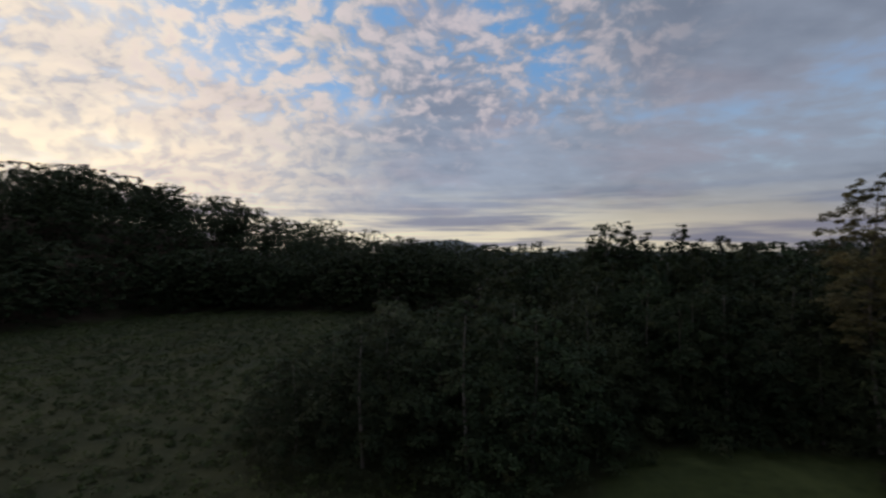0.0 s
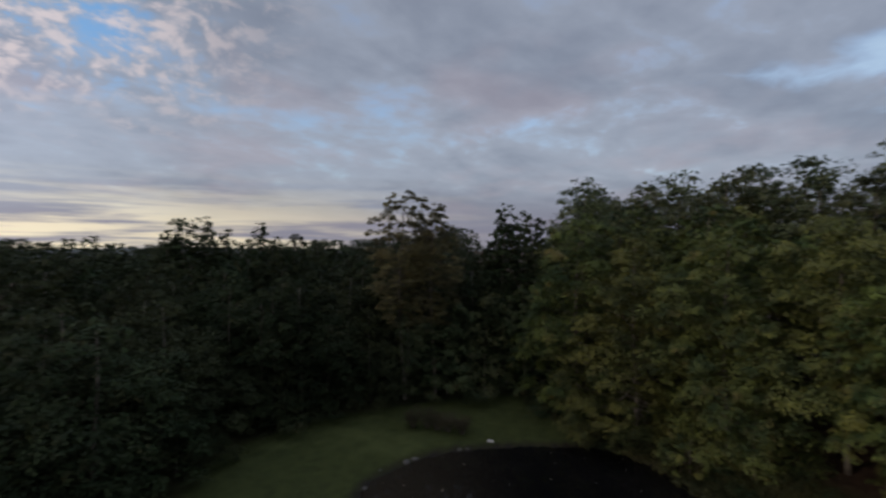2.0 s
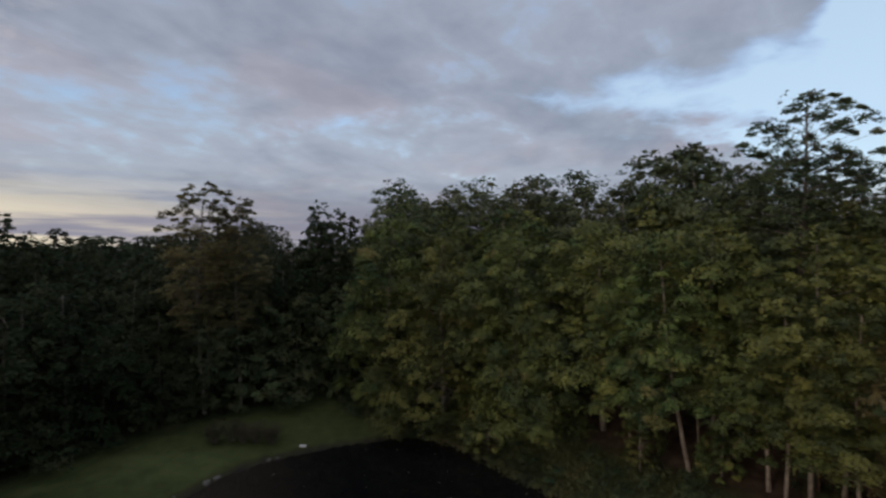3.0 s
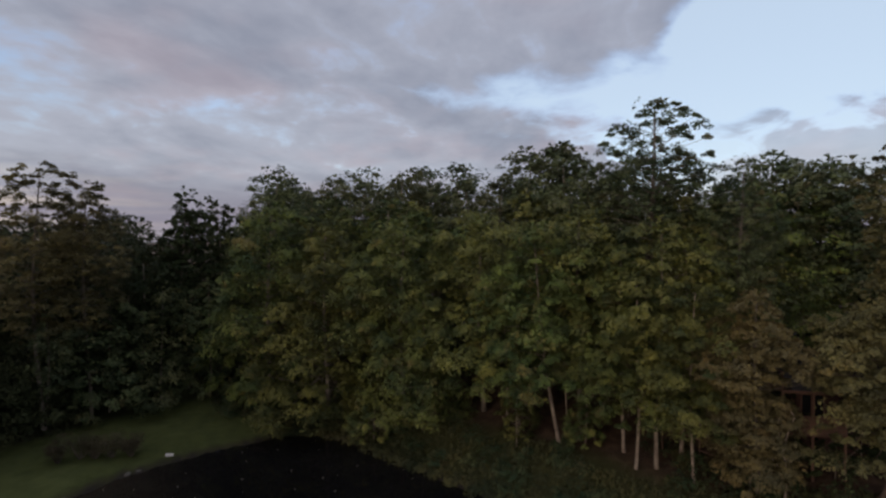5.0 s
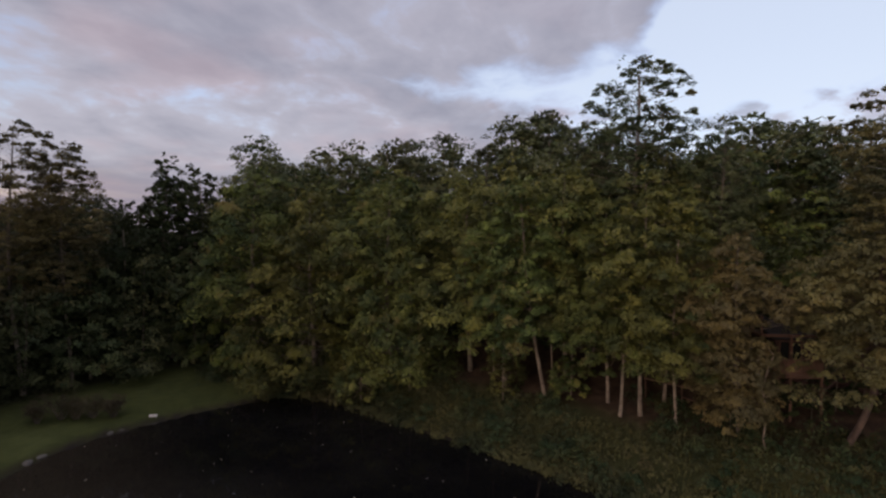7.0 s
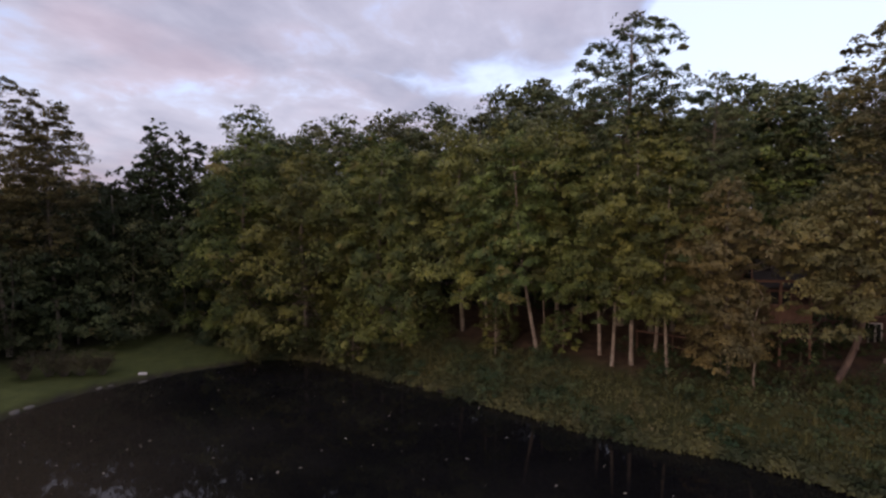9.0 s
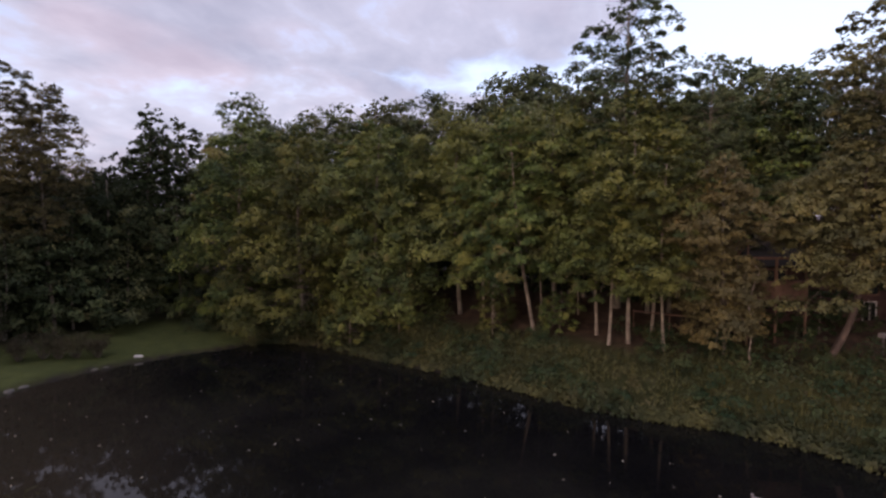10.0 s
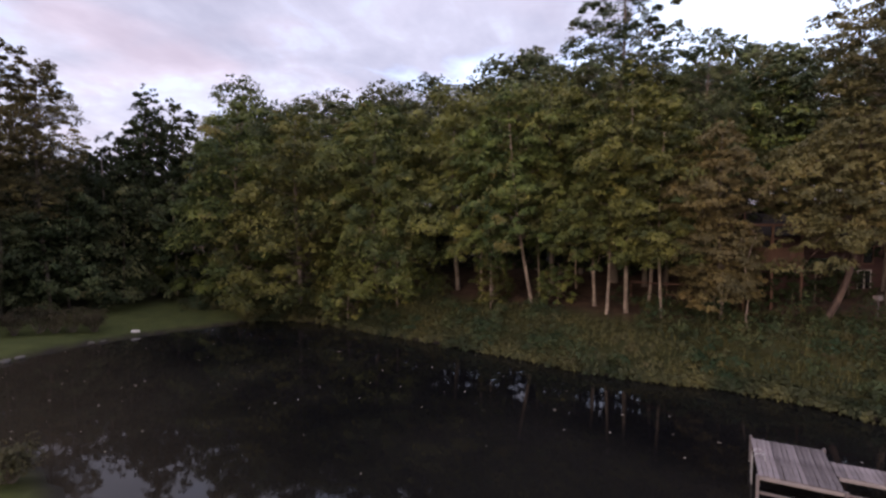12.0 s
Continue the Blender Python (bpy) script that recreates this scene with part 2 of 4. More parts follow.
def ground_material():
    m, n = material("ground_cover")
    pos = n.add("ShaderNodeTexCoord").outputs["Object"]
    zone = n.add("ShaderNodeAttribute", attribute_name="cover").outputs["Color"]
    z = n.add("ShaderNodeSeparateColor", {0: zone})
    lawn, litter, mud = z.outputs[0], z.outputs[1], z.outputs[2]
    big = n.noise(pos, 0.12, 5.0, 0.6)
    mid = n.noise(pos, 1.1, 5.0, 0.62)
    fine = n.noise(pos, 9.0, 4.0, 0.7)
    weed = n.mix(n.smooth(big, 0.35, 0.65), (0.024, 0.028, 0.009, 1), (0.042, 0.042, 0.014, 1))
    weed = n.mix(n.smooth(mid, 0.5, 0.72), weed, (0.055, 0.054, 0.025, 1))
    grass = n.mix(n.smooth(mid, 0.3, 0.7), (0.036, 0.046, 0.012, 1), (0.055, 0.066, 0.017, 1))
    grass = n.mix(n.smooth(big, 0.52, 0.7), grass, (0.078, 0.092, 0.028, 1))
    leaf = n.mix(n.smooth(mid, 0.35, 0.65), (0.045, 0.028, 0.02, 1), (0.085, 0.053, 0.036, 1))
    wet = n.mix(mid, (0.010, 0.008, 0.007, 1), (0.026, 0.021, 0.017, 1))
    col = n.mix(lawn, weed, grass)
    col = n.mix(litter, col, leaf)
    col = n.mix(mud, col, wet)
    k = n.math("ADD", 0.65, n.math("MULTIPLY", fine, 0.7))
    col = n.vec("MULTIPLY", col, n.add("ShaderNodeCombineXYZ", {0: k, 1: k, 2: k}).outputs[0])
    bump = n.add("ShaderNodeBump", {"Strength": 0.8, "Distance": 0.12, "Height": n.math("ADD", fine, mid)})
    s = n.add("ShaderNodeBsdfPrincipled", {"Base Color": col, "Roughness": 0.92, "Specular IOR Level": 0.2, "Normal": bump.outputs[0]})
    finish(n, s.outputs[0])
    return m


def water_material():
    m, n = material("pond_water")
    pos = n.add("ShaderNodeTexCoord").outputs["Object"]
    rip = n.noise(pos, 1.3, 3.0, 0.5, 0.3)
    murk = n.noise(pos, 0.09, 3.0)
    xyz = n.add("ShaderNodeSeparateXYZ", {0: pos}).outputs
    shoal = n.smooth(n.math("SUBTRACT", xyz[0], xyz[1]), 12.0, -6.0)
    col = n.mix(n.smooth(murk, 0.4, 0.65), (0.0040, 0.0040, 0.0044, 1), (0.0085, 0.0080, 0.0076, 1))
    col = n.mix(shoal, col, (0.026, 0.021, 0.015, 1))
    bump = n.add("ShaderNodeBump", {"Strength": 0.07, "Distance": 0.02, "Height": rip})
    s = n.add("ShaderNodeBsdfPrincipled", {"Base Color": col, "Roughness": 0.03, "IOR": 1.33, "Normal": bump.outputs[0]})
    finish(n, s.outputs[0])
    return m


GROUND = ground_material()
WATER = water_material()
FASCIA = simple("pale_fascia", (0.24, 0.21, 0.20), 0.85, 0.2, 0.3, 4.0, bump=0.3)
PLANK = simple("weathered_planks", (0.165, 0.142, 0.142), 0.85, 0.2, 0.8, 4.0, bump=0.5, stretch=(8, 1, 8))
TIMBER_PALE = simple("dull_metal", (0.36, 0.35, 0.34), 0.5, 0.4, 0.2, 6.0)
TIMBER = simple("grey_timber", (0.15, 0.13, 0.13), 0.85, 0.2, 0.3, 4.0, bump=0.4)
SIDING = simple("red_brown_siding", (0.055, 0.027, 0.023), 0.75, 0.3, 0.25, 3.0, bump=0.3)
DECKWOOD = simple("stained_deck_wood", (0.12, 0.066, 0.048), 0.75, 0.3, 0.3, 4.0, bump=0.3)
WHITE_PAINT = simple("white_paint", (0.42, 0.40, 0.38), 0.55, 0.4, 0.12, 3.0)
SHINGLE = simple("grey_shingles", (0.028, 0.025, 0.024), 0.95, 0.0, 0.3, 5.0, bump=0.5)
STONE = simple("pale_stone", (0.10, 0.092, 0.08), 0.85, 0.3, 0.3, 3.0, bump=0.6)


def glass_material():
    m, n = material("dark_window_glass")
    s = n.add("ShaderNodeBsdfPrincipled", {"Base Color": (0.012, 0.012, 0.014, 1), "Roughness": 0.05, "IOR": 1.45})
    finish(n, s.outputs[0])
    return m


GLASS = glass_material()


# ---- mesh helpers ----
def mesh_from(name, verts, faces, mat, smooth=False):
    me = bpy.data.meshes.new(name)
    me.from_pydata([tuple(v) for v in verts], [], faces)
    me.materials.append(mat)
    if smooth:
        me.polygons.foreach_set("use_smooth", [True] * len(me.polygons))
    me.update()
    return me


def leaf_mesh(name, V, mat):
    """V: an array (count, corners, 3) of loose leaves."""
    k, c = V.shape[:2]
    me = bpy.data.meshes.new(name)
    me.vertices.add(c * k)
    me.vertices.foreach_set("co", np.ascontiguousarray(V, dtype=np.float32).ravel())
    me.loops.add(c * k)
    me.loops.foreach_set("vertex_index", np.arange(c * k, dtype=np.int32))
    me.polygons.add(k)
    me.polygons.foreach_set("loop_start", np.arange(0, c * k, c, dtype=np.int32))
    me.polygons.foreach_set("loop_total", np.full(k, c, dtype=np.int32))
    me.materials.append(mat)
    me.update(calc_edges=True)
    me.validate()
    return me


def thing(name, x=0.0, y=0.0, z=0.0, rz=0.0):
    ob = new(name)
    ob.matrix_basis = pose(x, y, z, 0, 0, rz)
    return ob


def part(name, bm, mat, parent, label=""):
    """Links a bmesh or a mesh as one mesh object under a thing or a part."""
    if isinstance(bm, bmesh.types.BMesh):
        me = bpy.data.meshes.new(name)
        bm.to_mesh(me)
        bm.free()
        me.materials.append(mat)
    else:
        me = bm
    ob = new(name, me)
    ob.parent = parent
    if label:
        ob["label"] = label
    return ob


def box(bm, size, at=(0, 0, 0), bevel=0.0, rot=None):
    m = Matrix.Translation(at) @ (rot if rot is not None else Matrix()) @ Matrix.Diagonal((*size, 1))
    geo = bmesh.ops.create_cube(bm, size=1, matrix=m)
    if bevel:
        edges = list({e for v in geo["verts"] for e in v.link_edges})
        bmesh.ops.bevel(bm, geom=edges, offset=bevel, segments=1, affect="EDGES")


def boxes(*specs, bevel=0.0):
    bm = bmesh.new()
    for s in specs:
        box(bm, *s, bevel=bevel)
    return bm


class Tubes:
    """Collects tapered tubes along polylines."""

    def __init__(self, sides=7):
        self.v, self.f, self.n = [], [], sides

    def add(self, pts, radii, sides=0):
        base, n = len(self.v), sides or self.n
        pts = [Vector(p) for p in pts]
        for i, p in enumerate(pts):
            d = (pts[min(i + 1, len(pts) - 1)] - pts[max(i - 1, 0)]).normalized()
            a = d.orthogonal().normalized()
            if abs(d.z) > 0.6:
                a = Vector((1, 0, 0)) - d * d.x
                a.normalize()
            b = d.cross(a)
            for k in range(n):
                w = 2 * math.pi * k / n
                self.v.append(p + (a * math.cos(w) + b * math.sin(w)) * radii[i])
        for i in range(len(pts) - 1):
            for k in range(n):
                q = base + i * n
                self.f.append((q + k, q + (k + 1) % n, q + n + (k + 1) % n, q + n + k))
        self.f.append(tuple(base + (len(pts) - 1) * n + k for k in range(n)))

    def mesh(self, name, mat):
        return mesh_from(name, self.v, self.f, mat, True)


# ---- terrain ----
def spline(points, per=6, closed=True):
    P = np.array(points, float)
    out = []
    k = len(P)
    for i in range(k if closed else k - 1):
        p0, p1, p2, p3 = (P[(i + j) % k] if closed else P[min(max(i + j, 0), k - 1)] for j in (-1, 0, 1, 2))
        for s in np.linspace(0, 1, per, endpoint=False):
            out.append(0.5 * (2 * p1 + (p2 - p0) * s + (2 * p0 - 5 * p1 + 4 * p2 - p3) * s * s + (3 * p1 - p0 - 3 * p2 + p3) * s ** 3))
    return np.array(out)


POND = spline([(27.0, 30.9), (30.6, 30.3), (35.0, 27.8), (39.6, 23.3), (42.2, 19.0), (39.3, 12.0), (36.4, 7.4), (32.8, 1.1), (30.2, -2.6), (27.6, -6.8),
               (26.7, -9.8), (25.8, -12.2), (24.3, -14.4), (22.6, -16.0), (19.5, -19.0), (13.0, -21.5), (8.0, -17.0), (5.5, -8.0), (6.0, 2.0), (10.0, 10.0),
               (14.2, 15.2), (16.2, 19.0), (17.6, 23.5), (20.0, 28.0), (23.2, 30.4)])


def sdf(poly, X, Y):
    """Distance to a closed outline, negative inside."""
    best = np.full(X.shape, 1e9)
    inside = np.zeros(X.shape, bool)
    for (ax, ay), (bx, by) in zip(poly, np.roll(poly, -1, 0)):
        dx, dy = bx - ax, by - ay
        t = np.clip(((X - ax) * dx + (Y - ay) * dy) / (dx * dx + dy * dy + 1e-12), 0, 1)
        best = np.minimum(best, np.hypot(X - ax - t * dx, Y - ay - t * dy))
        if by != ay:
            inside ^= ((ay > Y) != (by > Y)) & (X < ax + (Y - ay) * dx / (by - ay))
    return np.where(inside, -best, best)


def sstep(v, a, b):
    t = np.clip((v - a) / (b - a), 0, 1)
    return t * t * (3 - 2 * t)


def wave(X, Y, s, seed=0.0):
    return (np.sin(X / s * 1.3 + seed) * np.cos(Y / s * 1.1 - seed * 2) + 0.6 * np.sin((X + Y) / s * 2.3 + seed * 3) * np.cos((X - Y) / s * 1.9)) / 1.6


def east(X, Y):
    """Metres up the wooded slope from the bank."""
    return (X - 41.0) * 0.873 - (Y - 17.0) * 0.488


class Lookup:
    """Distance to an outline, read from a grid of half metres."""

    def __init__(self, poly):
        self.x0, self.y0, self.n = -60.0, -60.0, 360
        g = np.arange(self.n) * 0.5
        self.g = sdf(poly, *np.meshgrid(self.x0 + g, self.y0 + g))

    def __call__(self, X, Y):
        u = np.clip((np.asarray(X, float) - self.x0) * 2, 0, self.n - 2)
        v = np.clip((np.asarray(Y, float) - self.y0) * 2, 0, self.n - 2)
        i, j = u.astype(int), v.astype(int)
        a, b = u - i, v - j
        g = self.g
        return (g[j, i] * (1 - a) + g[j, i + 1] * a) * (1 - b) + (g[j + 1, i] * (1 - a) + g[j + 1, i + 1] * a) * b


EDGE_X, EDGE_Y = (-400, -93, -80, -63, 0, 60), (-80, 103, 130, 142, 142, 100)


pond_d = Lookup(POND)


def height(X, Y):
    X, Y = np.asarray(X, float), np.asarray(Y, float)
    d = pond_d(X, Y)
    e = east(X, Y) + 1.5 * wave(X, Y, 9.0)
    h = 0.12 + 0.75 * (1 - np.exp(-np.maximum(d, 0) / 6.0))
    bank = 1.7 * sstep(e, -1.5, 5.5) + 0.12 * np.clip(e - 4, 0, 75)
    bank = bank * sstep(d, -0.3, 4.0)
    h = h + bank + 0.12 * wave(X, Y, 7.0, 1.0) * sstep(d, 1, 10)
    behind = Y - np.interp(X, EDGE_X, EDGE_Y)
    hill = 31 * np.exp(-0.5 * ((X + 150) ** 2 + (Y - 180) ** 2) / 72 ** 2)
    h = h + hill * sstep(behind, -5, 55)
    far = np.hypot(X, Y)
    h = h - 0.012 * np.clip(far - 260, 0, 800) * (X > -1e9)
    h = np.where(d < 0, -0.05 - 1.1 * sstep(-d, 0, 3.0), h)
    return h


def zh(x, y):
    return float(height(np.array([x]), np.array([y]))[0])


LAWN = spline([(9.5, 33.5), (13.9, 39.6), (19.6, 43.6), (24.4, 44.0), (29.6, 43.4), (38.8, 40.2), (46.6, 35.2), (48.2, 31.0), (44.5, 24.0), (40.0, 20.0), (25.0, 20.0),
               (14.0, 12.0), (5.0, 8.0), (1.0, 16.0), (3.0, 27.0)])


lawn_d = Lookup(LAWN)


def build_ground():
    def axis(lo, hi, a, b, step):
        core = np.arange(a, b + 0.01, step)
        left, right, s, p = [], [], step, a
        while p > lo:
            s *= 1.13
            p -= s
            left.append(p)
        s, p = step, b
        while p < hi:
            s *= 1.13
            p += s
            right.append(p)
        return np.array(left[::-1] + list(core) + right)

    xs, ys = axis(-3800, 3800, -20, 75, 0.75), axis(-3800, 4200, -40, 60, 0.75)
    X, Y = np.meshgrid(xs, ys)
    Z = height(X, Y)
    nx, ny = len(xs), len(ys)
    verts = np.stack([X, Y, Z], -1).reshape(-1, 3)
    idx = np.arange(nx * ny).reshape(ny, nx)
    F = np.stack([idx[:-1, :-1], idx[:-1, 1:], idx[1:, 1:], idx[1:, :-1]], -1).reshape(-1, 4)
    me = mesh_from("ground", verts, F.tolist(), GROUND, True)
    d = sdf(POND, X, Y)
    lawn = sstep(-sdf(LAWN, X, Y) + 0.7 * wave(X, Y, 2.5), -0.4, 0.8) * sstep(d, 0.3, 1.0)
    e = east(X, Y)
    behind = Y - np.interp(X, EDGE_X, EDGE_Y)
    litter = np.maximum(sstep(e + 1.2 * wave(X, Y, 4.0), 5.0, 8.0), sstep(behind, -1, 3))
    mud = sstep(d + 0.25 * wave(X, Y, 1.7), 0.55, 0.1)
    col = np.stack([lawn, litter, mud, np.ones_like(d)], -1).reshape(-1, 4)
    at = me.color_attributes.new("cover", "FLOAT_COLOR", "POINT")
    at.data.foreach_set("color", col.astype(np.float32).ravel())
    tagged(new("ground", me), "mown lawn, weedy field and leaf litter round a pond", "ground", kind="structure")


build_ground()

cx, cy = POND[:, 0].mean(), POND[:, 1].mean()
water = new("water", mesh_from("water", [(cx + (x - cx) * 1.03, cy + (y - cy) * 1.03, 0.0) for x, y in POND], [tuple(range(len(POND)))], WATER))
tagged(water, "still dark pond water reflecting the evening sky", "pond", kind="structure")


# ---- trees ----
def leaf_leaves(rng, centers, radii, flat, per, size, droop=0.3, rough=0.28):
    """Loose leaves over flattened domes round the given centres, most of them on the upper side."""
    k = len(centers)
    C = np.repeat(np.asarray(centers), per, 0)
    R = np.repeat(np.asarray(radii), per)
    n = k * per
    a = rng.uniform(0, 2 * np.pi, n)
    wob = 1 + 0.22 * np.sin(a * 3 + np.repeat(rng.uniform(0, 6.28, k), per)) + 0.12 * np.sin(a * 7 + np.repeat(rng.uniform(0, 6.28, k), per))
    r = np.sqrt(rng.uniform(0, 1, n)) * wob
    z = np.sqrt(np.maximum(0, 1 - np.minimum(r, 1) ** 2)) * rng.uniform(0.72, 1.05, n) - droop * r * r
    low = rng.uniform(0, 1, n) < 0.15
    z = np.where(low, -0.35 * rng.uniform(0, 1, n), z)
    P = C + np.stack([np.cos(a) * r * R, np.sin(a) * r * R, z * R * flat], -1) + rng.normal(0, 0.04, (n, 3)) * R[:, None]
    N = np.stack([np.cos(a) * r * 0.5, np.sin(a) * r * 0.5, np.full(n, 0.85)], -1) + rng.normal(0, rough, (n, 3))
    N /= np.linalg.norm(N, axis=1, keepdims=True)
    T = np.cross(N, rng.normal(0, 1, (n, 3)))
    T /= np.linalg.norm(T, axis=1, keepdims=True)
    B = np.cross(N, T)
    s = size * rng.uniform(0.6, 1.35, n)[:, None]
    L, W = T * s, B * s * 0.75
    return np.stack([P - L - N * s * 0.2, P + L * 0.7 + W, P + L * 0.7 - W], 1)


def puff_leaves(rng, centers, axes, radii, flat, per, size, rough=0.15, cup=-0.25, deep=0.22):
    """Leaves laid over lumpy half balls that open toward the given axes."""
    k, n = len(centers), len(centers) * per
    C, A, R = np.repeat(np.asarray(centers), per, 0), np.repeat(np.asarray(axes), per, 0), np.repeat(np.asarray(radii), per)
    D = rng.normal(0, 1, (n, 3))
    D /= np.linalg.norm(D, axis=1, keepdims=True)
    dot = (D * A).sum(1)
    D = np.where((dot < cup)[:, None], D - 2 * dot[:, None] * A, D)
    ph = np.repeat(rng.uniform(0, 6.28, (k, 3)), per, 0)
    lump = 1 + 0.24 * np.sin(4.1 * D[:, 0] + ph[:, 0]) * np.cos(3.7 * D[:, 1] + ph[:, 1]) + 0.17 * np.sin(7.5 * D[:, 1] + ph[:, 2]) * np.cos(6.5 * D[:, 2] + ph[:, 0])
    r = R * lump * (1 - deep * rng.uniform(0, 1, n) ** 2) * np.where(rng.uniform(0, 1, n) < 0.10, rng.uniform(1.0, 1.32, n), 1.0)
    P = C + D * r[:, None] * np.array([1, 1, flat])
    N = D / np.array([1, 1, flat]) + np.array([0, 0, 0.25])
    N /= np.linalg.norm(N, axis=1, keepdims=True)
    N = N + rng.normal(0, rough, (n, 3))
    N /= np.linalg.norm(N, axis=1, keepdims=True)
    T = np.cross(N, rng.normal(0, 1, (n, 3)))
    T /= np.linalg.norm(T, axis=1, keepdims=True)
    B = np.cross(N, T)
    q = size * rng.uniform(0.6, 1.35, n)[:, None]
    L, W = T * q, B * q * 0.75
    return np.stack([P - L - N * q * 0.15, P + L * 0.7 + W, P + L * 0.7 - W], 1)


def spray_leaves(rng, centers, axes, radii, subs, per, size, flat=0.5, rough=0.3, spread=(0.30, 0.52)):
    """Boughs of drooping sprays: each bough carries some small domes of leaves on its upper, outer side."""
    k, m = len(centers), len(centers) * subs
    C, A, R = np.repeat(np.asarray(centers), subs, 0), np.repeat(np.asarray(axes), subs, 0), np.repeat(np.asarray(radii), subs)
    D = rng.normal(0, 1, (m, 3))
    D /= np.linalg.norm(D, axis=1, keepdims=True)
    dot = (D * A).sum(1)
    D = np.where((dot < -0.1)[:, None], D - 2 * dot[:, None] * A, D)
    D[:, 2] = np.where(D[:, 2] < -0.25, -D[:, 2], D[:, 2])
    out = R * rng.uniform(0.5, 1.05, m)
    S = C + D * out[:, None] * np.array([1, 1, flat])
    S[:, 2] -= 0.10 * R * (D[:, 0] ** 2 + D[:, 1] ** 2)
    r = R * rng.uniform(*spread, m)
    n = m * per
    S, r, D = np.repeat(S, per, 0), np.repeat(r, per), np.repeat(D, per, 0)
    a = rng.uniform(0, 2 * np.pi, n)
    wob = 1 + 0.14 * np.sin(a * 3 + np.repeat(rng.uniform(0, 6.28, m), per)) + 0.10 * np.sin(a * 5 + np.repeat(rng.uniform(0, 6.28, m), per))
    q = np.sqrt(rng.uniform(0, 1, n))
    z = 0.85 * np.sqrt(np.maximum(0, 1 - q * q)) * rng.uniform(0.5, 1.05, n) - 0.22 * q * q
    P = S + np.stack([np.cos(a) * q * wob * r, np.sin(a) * q * wob * r, z * r], -1) + rng.normal(0, 0.05, (n, 3)) * r[:, None]
    N = np.stack([np.cos(a) * q * 0.8, np.sin(a) * q * 0.8, 0.35 + 0.4 * np.sqrt(np.maximum(0, 1 - q * q))], -1) + 0.35 * D + rng.normal(0, rough, (n, 3))
    N /= np.linalg.norm(N, axis=1, keepdims=True)
    T = np.cross(N, rng.normal(0, 1, (n, 3)))
    T /= np.linalg.norm(T, axis=1, keepdims=True)
    B = np.cross(N, T)
    g = size * rng.uniform(0.6, 1.35, n)[:, None]
    L, W = T * g, B * g * 0.75
    return np.stack([P - L - N * g * 0.2, P + L * 0.7 + W, P + L * 0.7 - W], 1)


